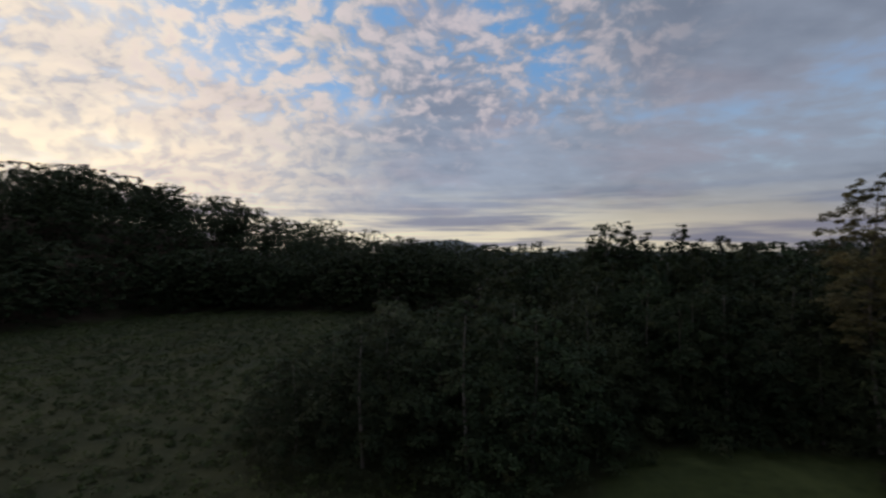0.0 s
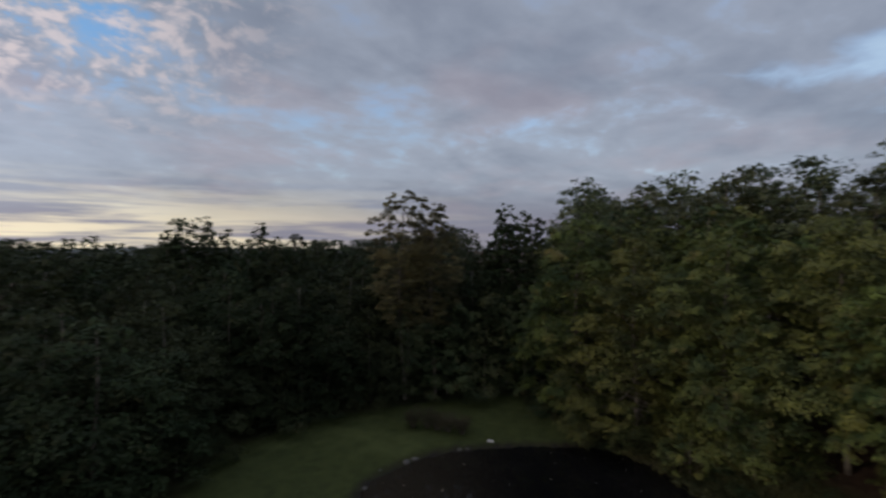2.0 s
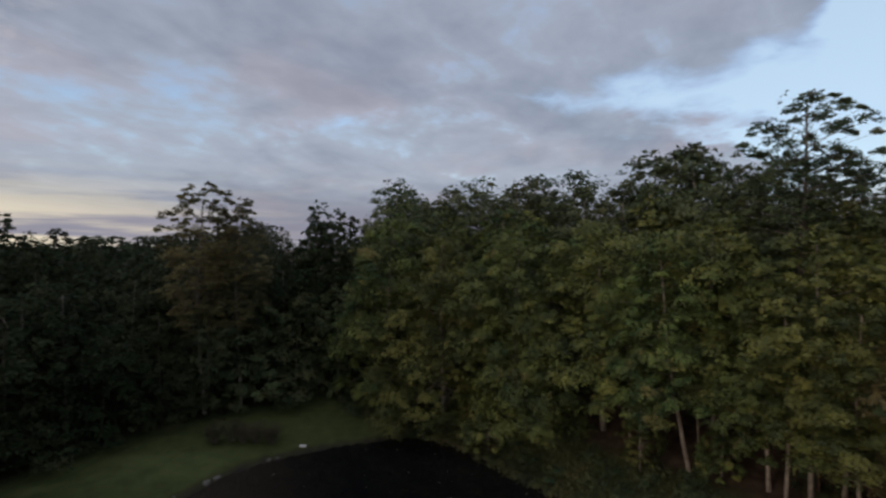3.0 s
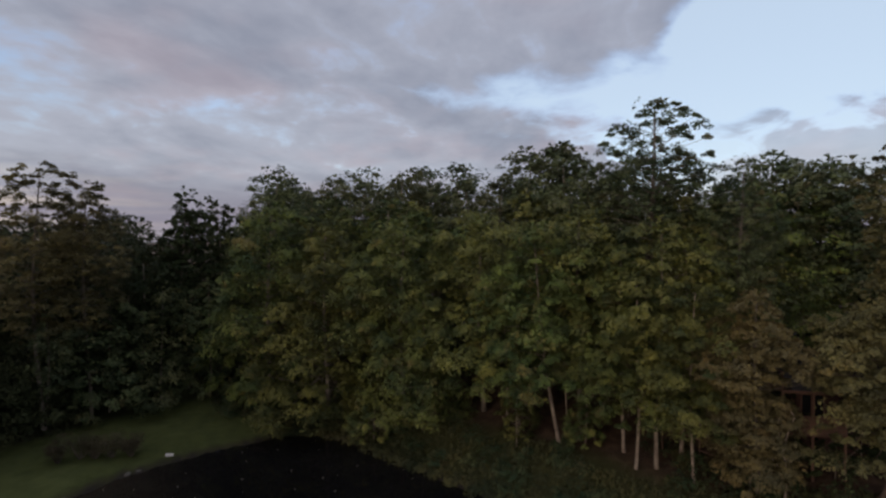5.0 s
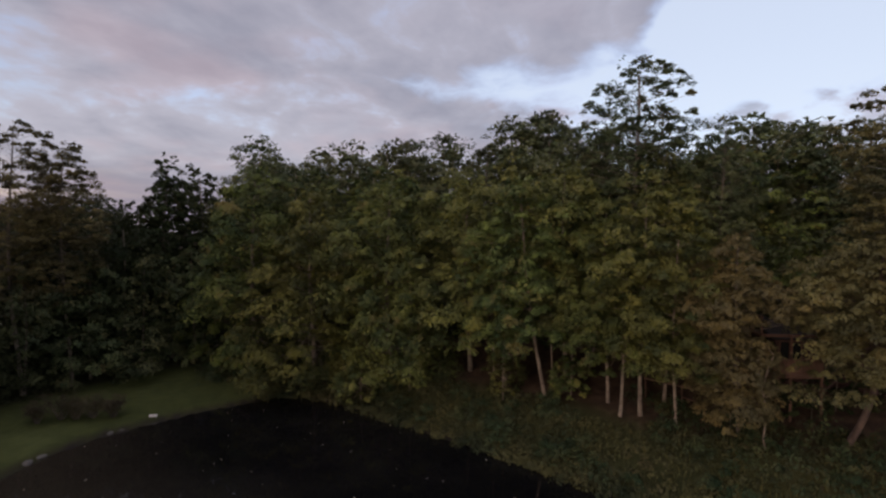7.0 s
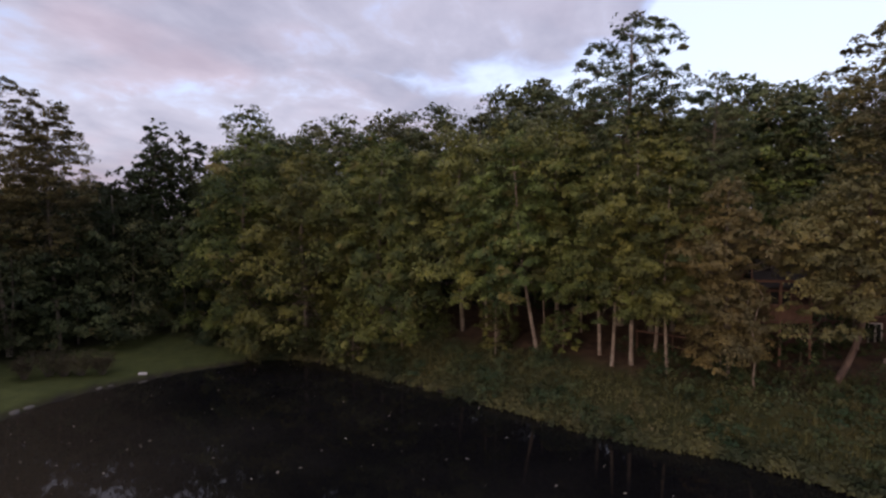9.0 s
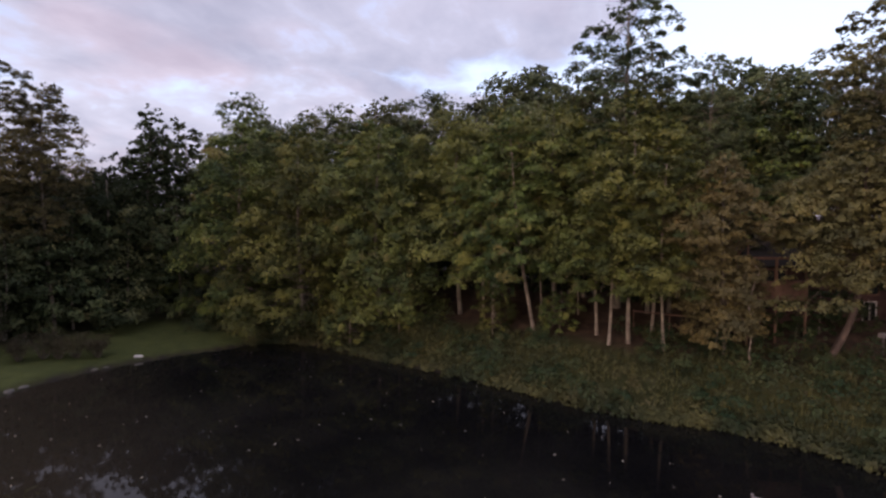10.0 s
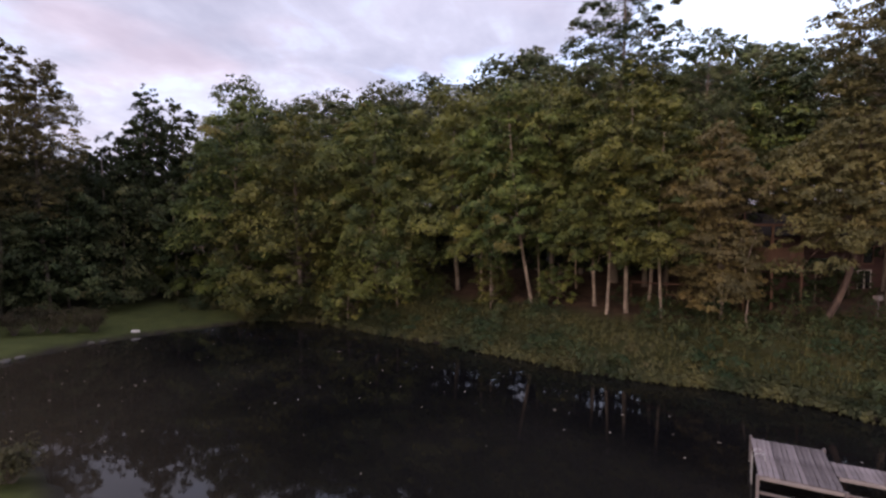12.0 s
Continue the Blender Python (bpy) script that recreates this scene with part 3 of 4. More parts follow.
def crown(seed, H, base, R, profile, gap, puff, per, leaf, flat=0.62, trunk_r=None, sides=7, sag=0.0, fill=0, rough=0.15, most=200, path=None, bare=0.0, limbs=True, deep=0.22, cup=-0.25, extra=(), subs=0):
    """A tree whose leaves sit in puffs spread over the crown's outside, each on a limb of its own."""
    rng = np.random.default_rng(seed)
    tr = trunk_r or H * 0.011
    tubes = Tubes(sides)
    ph = rng.uniform(0, 6.28, 6)

    def stem(z):
        q = np.array([0.012 * H * math.sin(z / H * 5 + ph[0]), 0.012 * H * math.sin(z / H * 4.3 + ph[1]), z])
        if path:
            q[0] += np.interp(z, [p[2] for p in path], [p[0] for p in path])
            q[1] += np.interp(z, [p[2] for p in path], [p[1] for p in path])
        return q

    hs = np.linspace(-0.3, H * 0.93, 14)
    tubes.add([stem(z) for z in hs], [tr * (1.25 if z < 0.2 else 1.0) * (1 - 0.9 * max(z, 0) / H) + 0.015 for z in hs])
    pts, axes, tries = [], [], 0
    while len(pts) < most and tries < 2600:
        tries += 1
        f, a = rng.uniform(0, 1), rng.uniform(0, 6.28)
        side = 1 + 0.26 * math.sin(a * 2 + ph[2] + 5 * f) + 0.2 * math.sin(a * 3 + ph[3] - 9 * f)
        w = R * profile(f) * side * (rng.uniform(0.72, 1.05) if rng.uniform() < 0.72 else rng.uniform(0.2, 0.6))
        z = base + (H - base - 0.6 * puff) * f - sag * w * (1 - f) - (1.6 * rng.uniform(0, 1) ** 3 if f < 0.2 else 0)
        c = stem(min(max(z, 0), H)) + np.array([math.cos(a) * w, math.sin(a) * w, 0])
        c[2] = max(z, 0.45 * puff)
        if any(((c[0] - p[0]) ** 2 + (c[1] - p[1]) ** 2) + 2.0 * (c[2] - p[2]) ** 2 < gap * gap for p in pts):
            continue
        out = np.array([math.cos(a), math.sin(a), 0.35 + 1.1 * f])
        pts.append(c)
        axes.append(out / np.linalg.norm(out))
    for q in extra:
        pts.append(np.array(q, float))
        axes.append(np.array((0.0, 0.0, 1.0)))
    radii = puff * np.where(rng.uniform(0, 1, len(pts)) < 0.3, rng.uniform(0.4, 0.7, len(pts)), rng.uniform(0.75, 1.45, len(pts)))
    radii = radii * np.interp([(p[2] - base) / (H - base) for p in pts], (0.6, 1.0), (1.0, 0.6))
    for c in pts if limbs else ():
        p0 = stem(max(min(base * 0.95 + 0.18 * (H - base) * rng.uniform(0, 1), H * 0.6), 0.4, c[2] - 0.25 * math.hypot(c[0], c[1]) - 0.2))
        mid = (p0 + c) / 2 + np.array([0, 0, 0.08]) + rng.normal(0, 0.15, 3)
        r0 = max(0.016, tr * 0.24 * (1 - 0.75 * c[2] / H))
        tubes.add([p0, mid, c], [r0, r0 * 0.6, 0.012], 4)
    keep = rng.uniform(0, 1, len(pts)) >= bare
    if subs:
        out = [spray_leaves(rng, np.array(pts)[keep], np.array(axes)[keep], radii[keep], subs, per, leaf, flat, rough)]
    else:
        out = [puff_leaves(rng, np.array(pts)[keep], np.array(axes)[keep], radii[keep], flat, per, leaf, rough, cup, deep)]
    if fill:
        zs = rng.uniform(0.08, 0.97, fill)
        c = np.array([stem(base + (H - base) * z) for z in zs])
        w = np.array([R * profile(z) for z in zs]) * np.sqrt(rng.uniform(0, 1, fill)) * 0.7
        a = rng.uniform(0, 6.28, fill)
        c[:, 0] += np.cos(a) * w
        c[:, 1] += np.sin(a) * w
        out.append(leaf_leaves(rng, c, np.full(fill, 0.8), 0.8, 5, leaf * 1.8, rough=0.6))
    return tubes, np.concatenate(out)


ROUND = lambda f: math.sqrt(max(0.0, 1 - (1.88 * f - 0.88) ** 2)) * 0.95 + 0.1
DOME = lambda f: (1 - f) ** 0.45 * 0.9 + 0.15

KINDS = {}


def kind(name, seeds, leaf_mat, bark, **kw):
    """Builds the meshes of a kind of tree once for each seed."""
    out = []
    for sd in seeds:
        tubes, leaves = crown(sd, **kw)
        out.append((tubes.mesh("trunk", bark), leaf_mesh("crown", leaves, leaf_mat), kw["H"]))
    KINDS[name] = out


kind("locust", range(10, 17), LEAF_LOCUST, BARK_PALE, H=20, base=6.2, R=3.6, profile=DOME, gap=1.9, puff=1.35, subs=9, per=56, leaf=0.107, flat=0.72, rough=0.3, fill=170, trunk_r=0.16)
kind("great_low", range(20, 23), LEAF_LOCUST, BARK_DARK, H=18, base=1.8, R=4.9, profile=DOME, gap=2.5, puff=1.75, subs=14, per=58, leaf=0.112, flat=0.7, rough=0.3, sag=0.25, fill=260, trunk_r=0.24)
kind("great_high", range(23, 25), LEAF_LOCUST, BARK_DARK, H=18, base=6.2, R=4.7, profile=DOME, gap=2.5, puff=1.75, subs=14, per=58, leaf=0.112, flat=0.7, rough=0.3, fill=220, trunk_r=0.2)
kind("mid_locust", range(24, 28), LEAF_LOCUST, BARK_DARK, H=20, base=7.0, R=4.3, profile=DOME, gap=2.1, puff=1.5, subs=8, per=26, leaf=0.148, flat=0.72, rough=0.3, fill=130)
kind("dark", range(30, 34), LEAF_SHADED, BARK_DARK, H=20, base=2.5, R=3.9, profile=ROUND, gap=2.0, puff=1.4, subs=5, per=18, leaf=0.2, flat=0.72, fill=70, limbs=False, rough=0.35)
kind("spire", range(34, 37), LEAF_SHADED, BARK_DARK, H=20, base=3.0, R=2.7, profile=lambda f: (1 - f) ** 0.7 * 0.95 + 0.07, gap=1.05, puff=0.85, subs=6, per=16, leaf=0.14, flat=0.85, fill=80, rough=0.5)
kind("airy", range(40, 42), LEAF_MID, BARK_DARK, H=24, base=10.0, R=2.9, profile=ROUND, gap=1.1, puff=0.85, subs=8, per=28, leaf=0.085, flat=0.7, bare=0.12, fill=30, rough=0.45)
kind("turned", range(50, 52), LEAF_TURNED, BARK_DARK, H=12, base=2.3, R=2.7, profile=lambda f: float(np.interp(f, (0, 0.22, 0.34, 0.43, 0.52, 1.0), (0.65, 0.75, 0.45, 0.45, 1.0, 0.1))), gap=0.95, puff=0.85, subs=8, per=52, leaf=0.08, flat=0.7, trunk_r=0.11, rough=0.4, fill=110)
kind("leaning", (52,), LEAF_OLIVE, BARK_RED, H=12.5, base=6.0, R=3.0, profile=ROUND, gap=0.98, puff=0.9, subs=8, per=52, leaf=0.08, flat=0.75, trunk_r=0.2, rough=0.4, fill=90,
     path=[(0, 0, 0), (-0.05, -0.25, 0.6), (-0.1, -0.65, 1.5), (-0.2, -1.15, 3.0), (-0.3, -1.45, 4.5), (-0.4, -1.7, 7), (-0.5, -1.9, 12)],
     extra=[(0.0, 3.0, 3.4), (-1.5, 2.4, 3.4), (-1.7, 1.1, 3.4), (-2.6, 0.7, 3.7), (0.1, 2.1, 4.6), (-1.8, 1.9, 4.9), (-2.0, 0.6, 4.7), (-2.1, -0.5, 4.6), (-2.9, -0.7, 5.3), (-2.6, -1.2, 6.8), (-0.8, 1.6, 6.0), (-2.2, 1.3, 6.2)])
kind("rusty", (56,), LEAF_OLIVE, BARK_PALE, H=20, base=8.0, R=2.9, profile=ROUND, gap=1.15, puff=0.85, subs=5, per=34, leaf=0.095, flat=0.6, trunk_r=0.15, rough=0.45, fill=60)
kind("sapling", range(57, 60), LEAF_LOCUST, BARK_PALE, H=4.5, base=1.4, R=1.5, profile=DOME, gap=1.0, puff=0.8, subs=6, per=40, leaf=0.09, flat=0.72, trunk_r=0.05, sides=5)
kind("sparse", range(60, 62), LEAF_OLIVE, BARK_DARK, H=23, base=9.0, R=2.3, profile=ROUND, gap=1.05, puff=0.8, subs=8, per=26, leaf=0.09, flat=0.75, bare=0.22, trunk_r=0.15, rough=0.5)
kind("back", range(70, 74), LEAF_MID, BARK_DARK, H=19, base=8.0, R=3.9, profile=DOME, gap=2.1, puff=1.45, subs=8, per=21, leaf=0.14, flat=0.75, sides=5, fill=110, limbs=False, rough=0.35)
kind("behind", range(74, 77), LEAF_SHADED, BARK_DARK, H=19, base=8.0, R=4.2, profile=DOME, gap=2.3, puff=1.55, subs=5, per=14, leaf=0.24, flat=0.6, sides=5, fill=40, limbs=False, rough=0.35)
kind("bushy", range(80, 84), LEAF_SHADED, BARK_DARK, H=11, base=1.0, R=3.8, profile=DOME, gap=1.9, puff=1.3, subs=8, per=28, leaf=0.105, flat=0.72, sag=0.2, fill=60, limbs=False, rough=0.3)
# the bushy crowns again in lighter leaves, standing in for lit foliage
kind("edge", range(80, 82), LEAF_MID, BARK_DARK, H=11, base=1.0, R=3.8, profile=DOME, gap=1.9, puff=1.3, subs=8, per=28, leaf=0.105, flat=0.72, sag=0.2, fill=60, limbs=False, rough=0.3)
kind("under", range(85, 88), LEAF_SHADED, BARK_DARK, H=6, base=0.6, R=2.8, profile=DOME, gap=1.8, puff=1.15, subs=4, per=17, leaf=0.19, sides=5, limbs=False, rough=0.3)

LABELS = {"edge": ("bushy olive-green tree beside the lawn and field", "tree"),
          "under": ("low understory tree in the woods, leaves darkened as shade", "tree"),
          "locust": ("tall locust tree with layered yellow-green foliage and pale bark", "tree"),
          "great_low": ("large locust tree with foliage hanging down to the pond's bank", "tree"),
          "great_high": ("large locust tree with a broad rounded yellow-green crown", "tree"),
          "mid_locust": ("locust tree with yellow-green crown behind the front row", "tree"),
          "dark": ("broadleaf tree in the woods, leaves darkened as shade", "tree"),
          "spire": ("narrow tree rising above its neighbours, leaves darkened as shade", "tree"),
          "airy": ("tall tree with an open airy crown against the sky", "tree"),
          "turned": ("small tree with leaves turning orange and brown", "tree"),
          "rusty": ("tall slender tree with brown-turning leaves by the cabin", "tree"),
          "sapling": ("young locust sapling under the tall trees", "tree"),
          "leaning": ("leaning tree on the bank with yellowing leaves", "tree"),
          "sparse": ("slender tree with a thin see-through crown", "tree"),
          "behind": ("tree behind the bushy trees of the lawn, leaves darkened as shade", "tree"),
          "back": ("broadleaf tree standing behind others in the woods", "tree"),
          "bushy": ("bushy green tree beside the lawn, leaves darkened as shade", "tree")}


def tree(sort, x, y, H, wide=1.0, rz=None, z=None, group="", tilt=0):
    var = KINDS[sort][int(abs(x * 7.3 + y * 3.1)) % len(KINDS[sort])]
    s = H / var[2]
    ob = thing("tree")
    ob.matrix_basis = pose(x, y, zh(x, y) - 0.05 if z is None else z, tilt, 0, 0) @ pose(0, 0, 0, 0, 0, (x * 57.3 + y * 91.7) % 360 if rz is None else rz) @ Matrix.Diagonal((s * wide, s * wide, s, 1))
    part("trunk", var[0], None, ob)
    part("crown", var[1], None, ob)
    return tagged(ob, *LABELS[sort], group=group)


def scatter(seed, x0, x1, y0, y1, gap, ok):
    rng = np.random.default_rng(seed)
    out = []
    for y in np.arange(y0, y1, gap):
        for x in np.arange(x0, x1, gap):
            p = (x + rng.uniform(-0.42, 0.42) * gap, y + rng.uniform(-0.42, 0.42) * gap)
            if ok(*p):
                out.append((*p, rng.uniform()))
    return out


# the wooded slope: trees that stand alone in view first
FRONT = [("great_low", 48.6, 26.4, 20.5), ("great_low", 44.8, 18.6, 18.6), ("great_low", 43.2, 10.6, 17.4), ("great_high", 42.6, 3.4, 17.6), ("locust", 40.0, 1.2, 14.0), ("great_high", 40.6, -4.6, 17.6),
         ("locust", 37.6, -2.7, 17.0), ("locust", 36.4, -7.1, 15.0), ("locust", 34.3, -7.7, 13.5), ("locust", 33.9, -9.0, 17.0), ("locust", 32.3, -10.6, 13.0)]
for sort, x, y, H in FRONT:
    tree(sort, x, y, H, 1.0, group="trees of the wooded slope", tilt=-7 if y == -2.7 else 0)


for x, y, H, w in ((40.4, 8.2, 12.0, 0.5), (39.5, -3.5, 14.0, 0.6), (41.0, -6.8, 15.0, 0.6), (35.5, -11.1, 15.5, 1.0), (37.4, 0.3, 11.0, 0.45)):
    tree("locust", x, y, H, w, group="trees of the wooded slope")


def slope_ok(x, y):
    e = east(x, y)
    if not 7.5 < e < 30 or y < -44 or y > 46:
        return False
    if e < 22 and y < -12.5 and y > -34 and x < 43:
        return False
    return all(math.hypot(x - a, y - b) > (5.6 if q.startswith("great") else 4.0) for q, a, b, _ in FRONT)


for x, y, r in scatter(5, 20, 100, -48, 48, 5.4, slope_ok):
    e = east(x, y)
    if e < 19.5:
        tree("locust" if e < 11.0 else "mid_locust", x, y, 15.5 + 4.0 * r, 1.05, group="trees of the wooded slope")
    else:
        tree("back", x, y, (19.6 + 0.9 * math.exp(-((y + 5) / 8) ** 2) if y > -13 else 16.8) + 4.0 * r, 1.15, group="trees of the wooded slope")

for x, y, r in scatter(31, 36, 80, -44, 40, 4.2, lambda x, y: 15.0 < east(x, y) < 22.5 or (y < -12 and 44 < x < 50)):
    tree("under", x, y, 5.0 + 2.5 * r, 1.2, group="trees of the wooded slope")
for x, y, H in ((47.5, -23.5, 20.0), (48.0, -28.5, 20.0), (45.2, -27.0, 18.0), (46.0, -31.0, 19.0), (38.5, -34.5, 20.0), (33.0, -36.5, 19.0)):
    tree("back", x, y, H, 1.1, group="trees of the wooded slope")
for x, y, H in ((41.0, 8.4, 3.6), (38.6, 0.2, 3.2), (37.4, -4.8, 3.4), (40.8, 12.6, 4.0)):
    tree("sapling", x, y, H, 1.0, group="saplings under the trees")
tree("airy", 41.9, -10.3, 26.0, 1.12, rz=130)
for x, y, H in ((46.0, -8.0, 19.2), (45.5, -12.5, 19.0), (48.5, -4.5, 19.6), (50.0, -9.5, 20.0), (52.0, -1.0, 19.8)):
    tree("back", x, y, H, 1.0, group="trees of the wooded slope")
for x, y, H in ((47.0, -17.5, 11.0), (48.0, -21.5, 12.0), (48.5, -25.5, 11.0)):
    tree("bushy", x, y, H, 1.0, group="trees of the wooded slope")
tree("airy", 41.4, -17.0, 20.5, 0.75)
tree("airy", 37.8, -15.6, 17.5, 0.9)
for x, y, H in ((39.8, -13.6, 16.0), (43.6, -15.6, 17.0), (45.2, -19.5, 18.0), (45.4, -23.5, 17.5)):
    tree("mid_locust", x, y, H, 1.0, group="trees of the wooded slope")
tree("turned", 31.0, -13.7, 12.4, 0.95)
tree("rusty", 31.2, -23.6, 21.2, 1.1)
tree("rusty", 33.0, -33.5, 18.0, 1.0)
tree("leaning", 29.2, -18.4, 12.0, 1.0, rz=0)
for x, y, H in ((33.4, -16.6, 3.2), (32.6, -18.9, 2.6), (33.6, -20.9, 3.0), (34.2, -23.4, 2.4)):
    tree("under", x, y, H, 1.0, group="saplings under the trees")
# behind the lawn
tree("sparse", 40.6, 40.7, 23.2, 1.1)
tree("sparse", 37.7, 42.8, 24.2, 1.15)
for x, y, H in ((13.0, 41.5, 8.5), (17.5, 45.6, 9.0), (23.5, 46.4, 9.5), (29.5, 45.8, 10.0), (34.0, 44.2, 11.0), (38.0, 42.3, 11.5), (42.6, 40.2, 12.0), (46.6, 37.6, 12.5), (49.8, 34.2, 13.0)):
    tree("edge" if x > 36 else "bushy", x, y, H, 0.85, group="trees between lawn and field")
tree("spire", 51.0, 38.0, 23.4, 1.15)
tree("dark", 54.5, 36.0, 21.0, 0.85)
tree("dark", 49.0, 39.8, 17.5, 0.8)
tree("back", 59.0, 31.0, 24.5, 0.9)
tree("back", 53.0, 23.4, 19.5, 0.9)
tree("behind", 57.5, 40.5, 20.0, 0.9)


def belt_ok(x, y):
    d = lawn_d(x, y)
    return d > 2.0 and east(x, y) < 4 and y > 37 - 0.05 * (x - 10) and y < 66 + 0.25 * x and x > -19 and (y < 50 or x > -8) and (y < 58 or x > 6)


for x, y, r in scatter(9, -22, 66, 34, 84, 5.6, belt_ok):
    if x < 8 and y < 58:
        H = np.interp(x, (-19, -12, -5, 5), (5.0, 8.5, 11.0, 12.5)) + 1.8 * r
    elif x > 28:
        H = 13.5 + 3.5 * r if y < 50 else 15 + 3 * r
    else:
        H = np.interp(y, (40, 50, 66), (11.0, 13.5, 15.0)) + 2.5 * r
    tree("edge" if x < -4 and r > 0.7 else "bushy" if y < 52 else "dark" if y < 57 else "behind", x, y, H, 1.15 if x < 8 else 0.95, group="trees between lawn and field")
for x, y, H, w in ((21.8, 71.5, 20.2, 1.2), (24.0, 71.5, 21.6, 1.35), (26.4, 71.0, 22.0, 1.25), (29.4, 71.0, 20.6, 1.1), (33.0, 68.0, 21.4, 1.1), (35.4, 68.0, 19.4, 1.2), (38.0, 67.5, 19.8, 1.2), (41.0, 66.0, 19.0, 1.1)):
    tree("spire", x, y, H, w, group="trees between lawn and field")


# the woods beyond the field and on the hill, too far to count
def build_woods():
    models = [crown(90 + k, 17, 2.0, 4.4, ROUND, 2.6, 1.9, 8, 0.33, flat=0.75, limbs=False, subs=6, rough=0.35)[1] for k in range(5)]
    rng = np.random.default_rng(3)
    out = []
    rim = [(x + 1.5 * math.sin(x), float(np.interp(x, EDGE_X, EDGE_Y)) + 2.5 + 1.5 * math.cos(3 * x), 0.5 + 0.4 * math.sin(2.3 * x)) for x in np.arange(-104, 30, 5.2)]
    for x, y, r in rim + scatter(11, -230, 190, 50, 320, 10.6, lambda x, y: y > np.interp(x, EDGE_X, EDGE_Y) + 2 and abs(x) < 1.08 * y + 12 and math.hypot(x, y) < 330):
        d = math.hypot(x, y)
        if (d > 190 and r < 0.45) or (x > -50 and y > np.interp(x, EDGE_X, EDGE_Y) + 110):
            continue
        q = models[int(r * 4.99)]
        if x > -45 and y > np.interp(x, EDGE_X, EDGE_Y) + 16:
            q = q[q[:, 0, 2] > 8.5]
        q = q.reshape(-1, 3)
        a, s = rng.uniform(0, 6.28), (12.5 + 6.5 * r) / 17 * (1.1 if x > -50 else 1.03)
        c, k = math.cos(a), math.sin(a)
        w = s * 1.3
        P = np.stack([(q[:, 0] * c - q[:, 1] * k) * w + x, (q[:, 0] * k + q[:, 1] * c) * w + y, q[:, 2] * s + zh(x, y)], -1).reshape(-1, 3, 3)
        out.append(P if d < 165 or (x < -60 and d < 215) else P[::2])
    me = leaf_mesh("far_woods", np.concatenate(out), LEAF_SHADED)
    tagged(new("far_woods", me), "broadleaf woods beyond the field and on the hill, darkened as shade", "woods", kind="stuff")


build_woods()


# ---- low growth ----
def clumps(name, label, category, pts, radii, per, leaf, flat, mat, seed, subs=0):
    pts = np.array([(x, y, max(zh(x, y), 0.06)) for x, y in pts])
    rng, up = np.random.default_rng(seed), np.tile((0.0, 0.0, 1.0), (len(pts), 1))
    if subs:
        leaves = spray_leaves(rng, pts, up, radii, subs, per, leaf, flat, 0.35)
    else:
        leaves = puff_leaves(rng, pts, up, radii, flat, per, leaf, 0.22, -0.05)
    return tagged(new(name, leaf_mesh(name, leaves, mat)), label, category, kind="stuff")


def near_sdf(x, y):
    return float(pond_d(x, y))


on_bank = lambda x, y: near_sdf(x, y) > 0.05 and -2.5 < east(x, y) + 0.8 * math.sin(y * 0.7) < (5.6 if y > -10 else 8.5)
bank = scatter(21, 14, 62, -34, 34, 0.75, on_bank)
clumps("bank_undergrowth", "low green weeds along the pond's bank", "undergrowth", [p[:2] for p in bank], [0.3 + 0.35 * p[2] for p in bank], 50, 0.085, 1.0, LEAF_WEED, 22)
edge = [(x + 0.3 * math.sin(i * 7.3), y + 0.3 * math.cos(i * 5.1), 0.5 + 0.5 * math.sin(i * 3.7)) for i, (x, y) in enumerate(spline(POND[20:90], 4, False)) if -3.5 < east(x, y) < 6]
clumps("bank_fringe", "grass and weeds hanging over the water's edge", "weeds", [p[:2] for p in edge], [0.35 + 0.3 * p[2] for p in edge], 60, 0.09, 0.9, LEAF_WEED, 28)
brush = scatter(26, 14, 62, -34, 34, 1.9, lambda x, y: on_bank(x, y) and near_sdf(x, y) > 0.6 and math.sin(x * 1.9) * math.cos(y * 1.3) > -0.45)
clumps("bank_bushes", "rounded bramble bushes and saplings on the pond's bank", "bushes", [p[:2] for p in brush], [0.7 + 1.1 * p[2] ** 1.5 for p in brush], 40, 0.08, 1.1, LEAF_BUSH, 27, 11)


def build_bank_grass():
    rng = np.random.default_rng(33)
    blades = []
    for x, y, r in scatter(34, 14, 62, -34, 34, 0.55, lambda x, y: on_bank(x, y) and math.sin(x * 0.9 + 1.0) * math.cos(y * 0.6) > -0.2):
        k = 9
        a, h = rng.uniform(0, 6.28, k), rng.uniform(0.45, 1.0, k) * (0.5 + 0.6 * r)
        root = np.array((x, y, zh(x, y) - 0.05)) + np.stack([rng.normal(0, 0.13, k), rng.normal(0, 0.13, k), np.zeros(k)], -1)
        lean = np.stack([np.cos(a), np.sin(a), np.zeros(k)], -1)
        wide = np.stack([-np.sin(a), np.cos(a), np.zeros(k)], -1) * 0.028
        tip = root + lean * (0.45 * h)[:, None] + np.array((0, 0, 1.0)) * h[:, None]
        blades.append(np.stack([root - wide, root + wide, tip], 1))
    tagged(new("bank_grass", leaf_mesh("bank_grass", np.concatenate(blades), LEAF_GRASS)), "tall pale yellowing grass on the pond's bank", "grass", kind="stuff")


build_bank_grass()
field = [(x, y, r) for x, y, r in scatter(23, -110, 20, 18, 140, 2.1, lambda x, y: y < np.interp(x, EDGE_X, EDGE_Y) and abs(x) < 1.0 * y + 8 and lawn_d(x, y) > 3 and not (x > -17 and 38 < y < 66))]
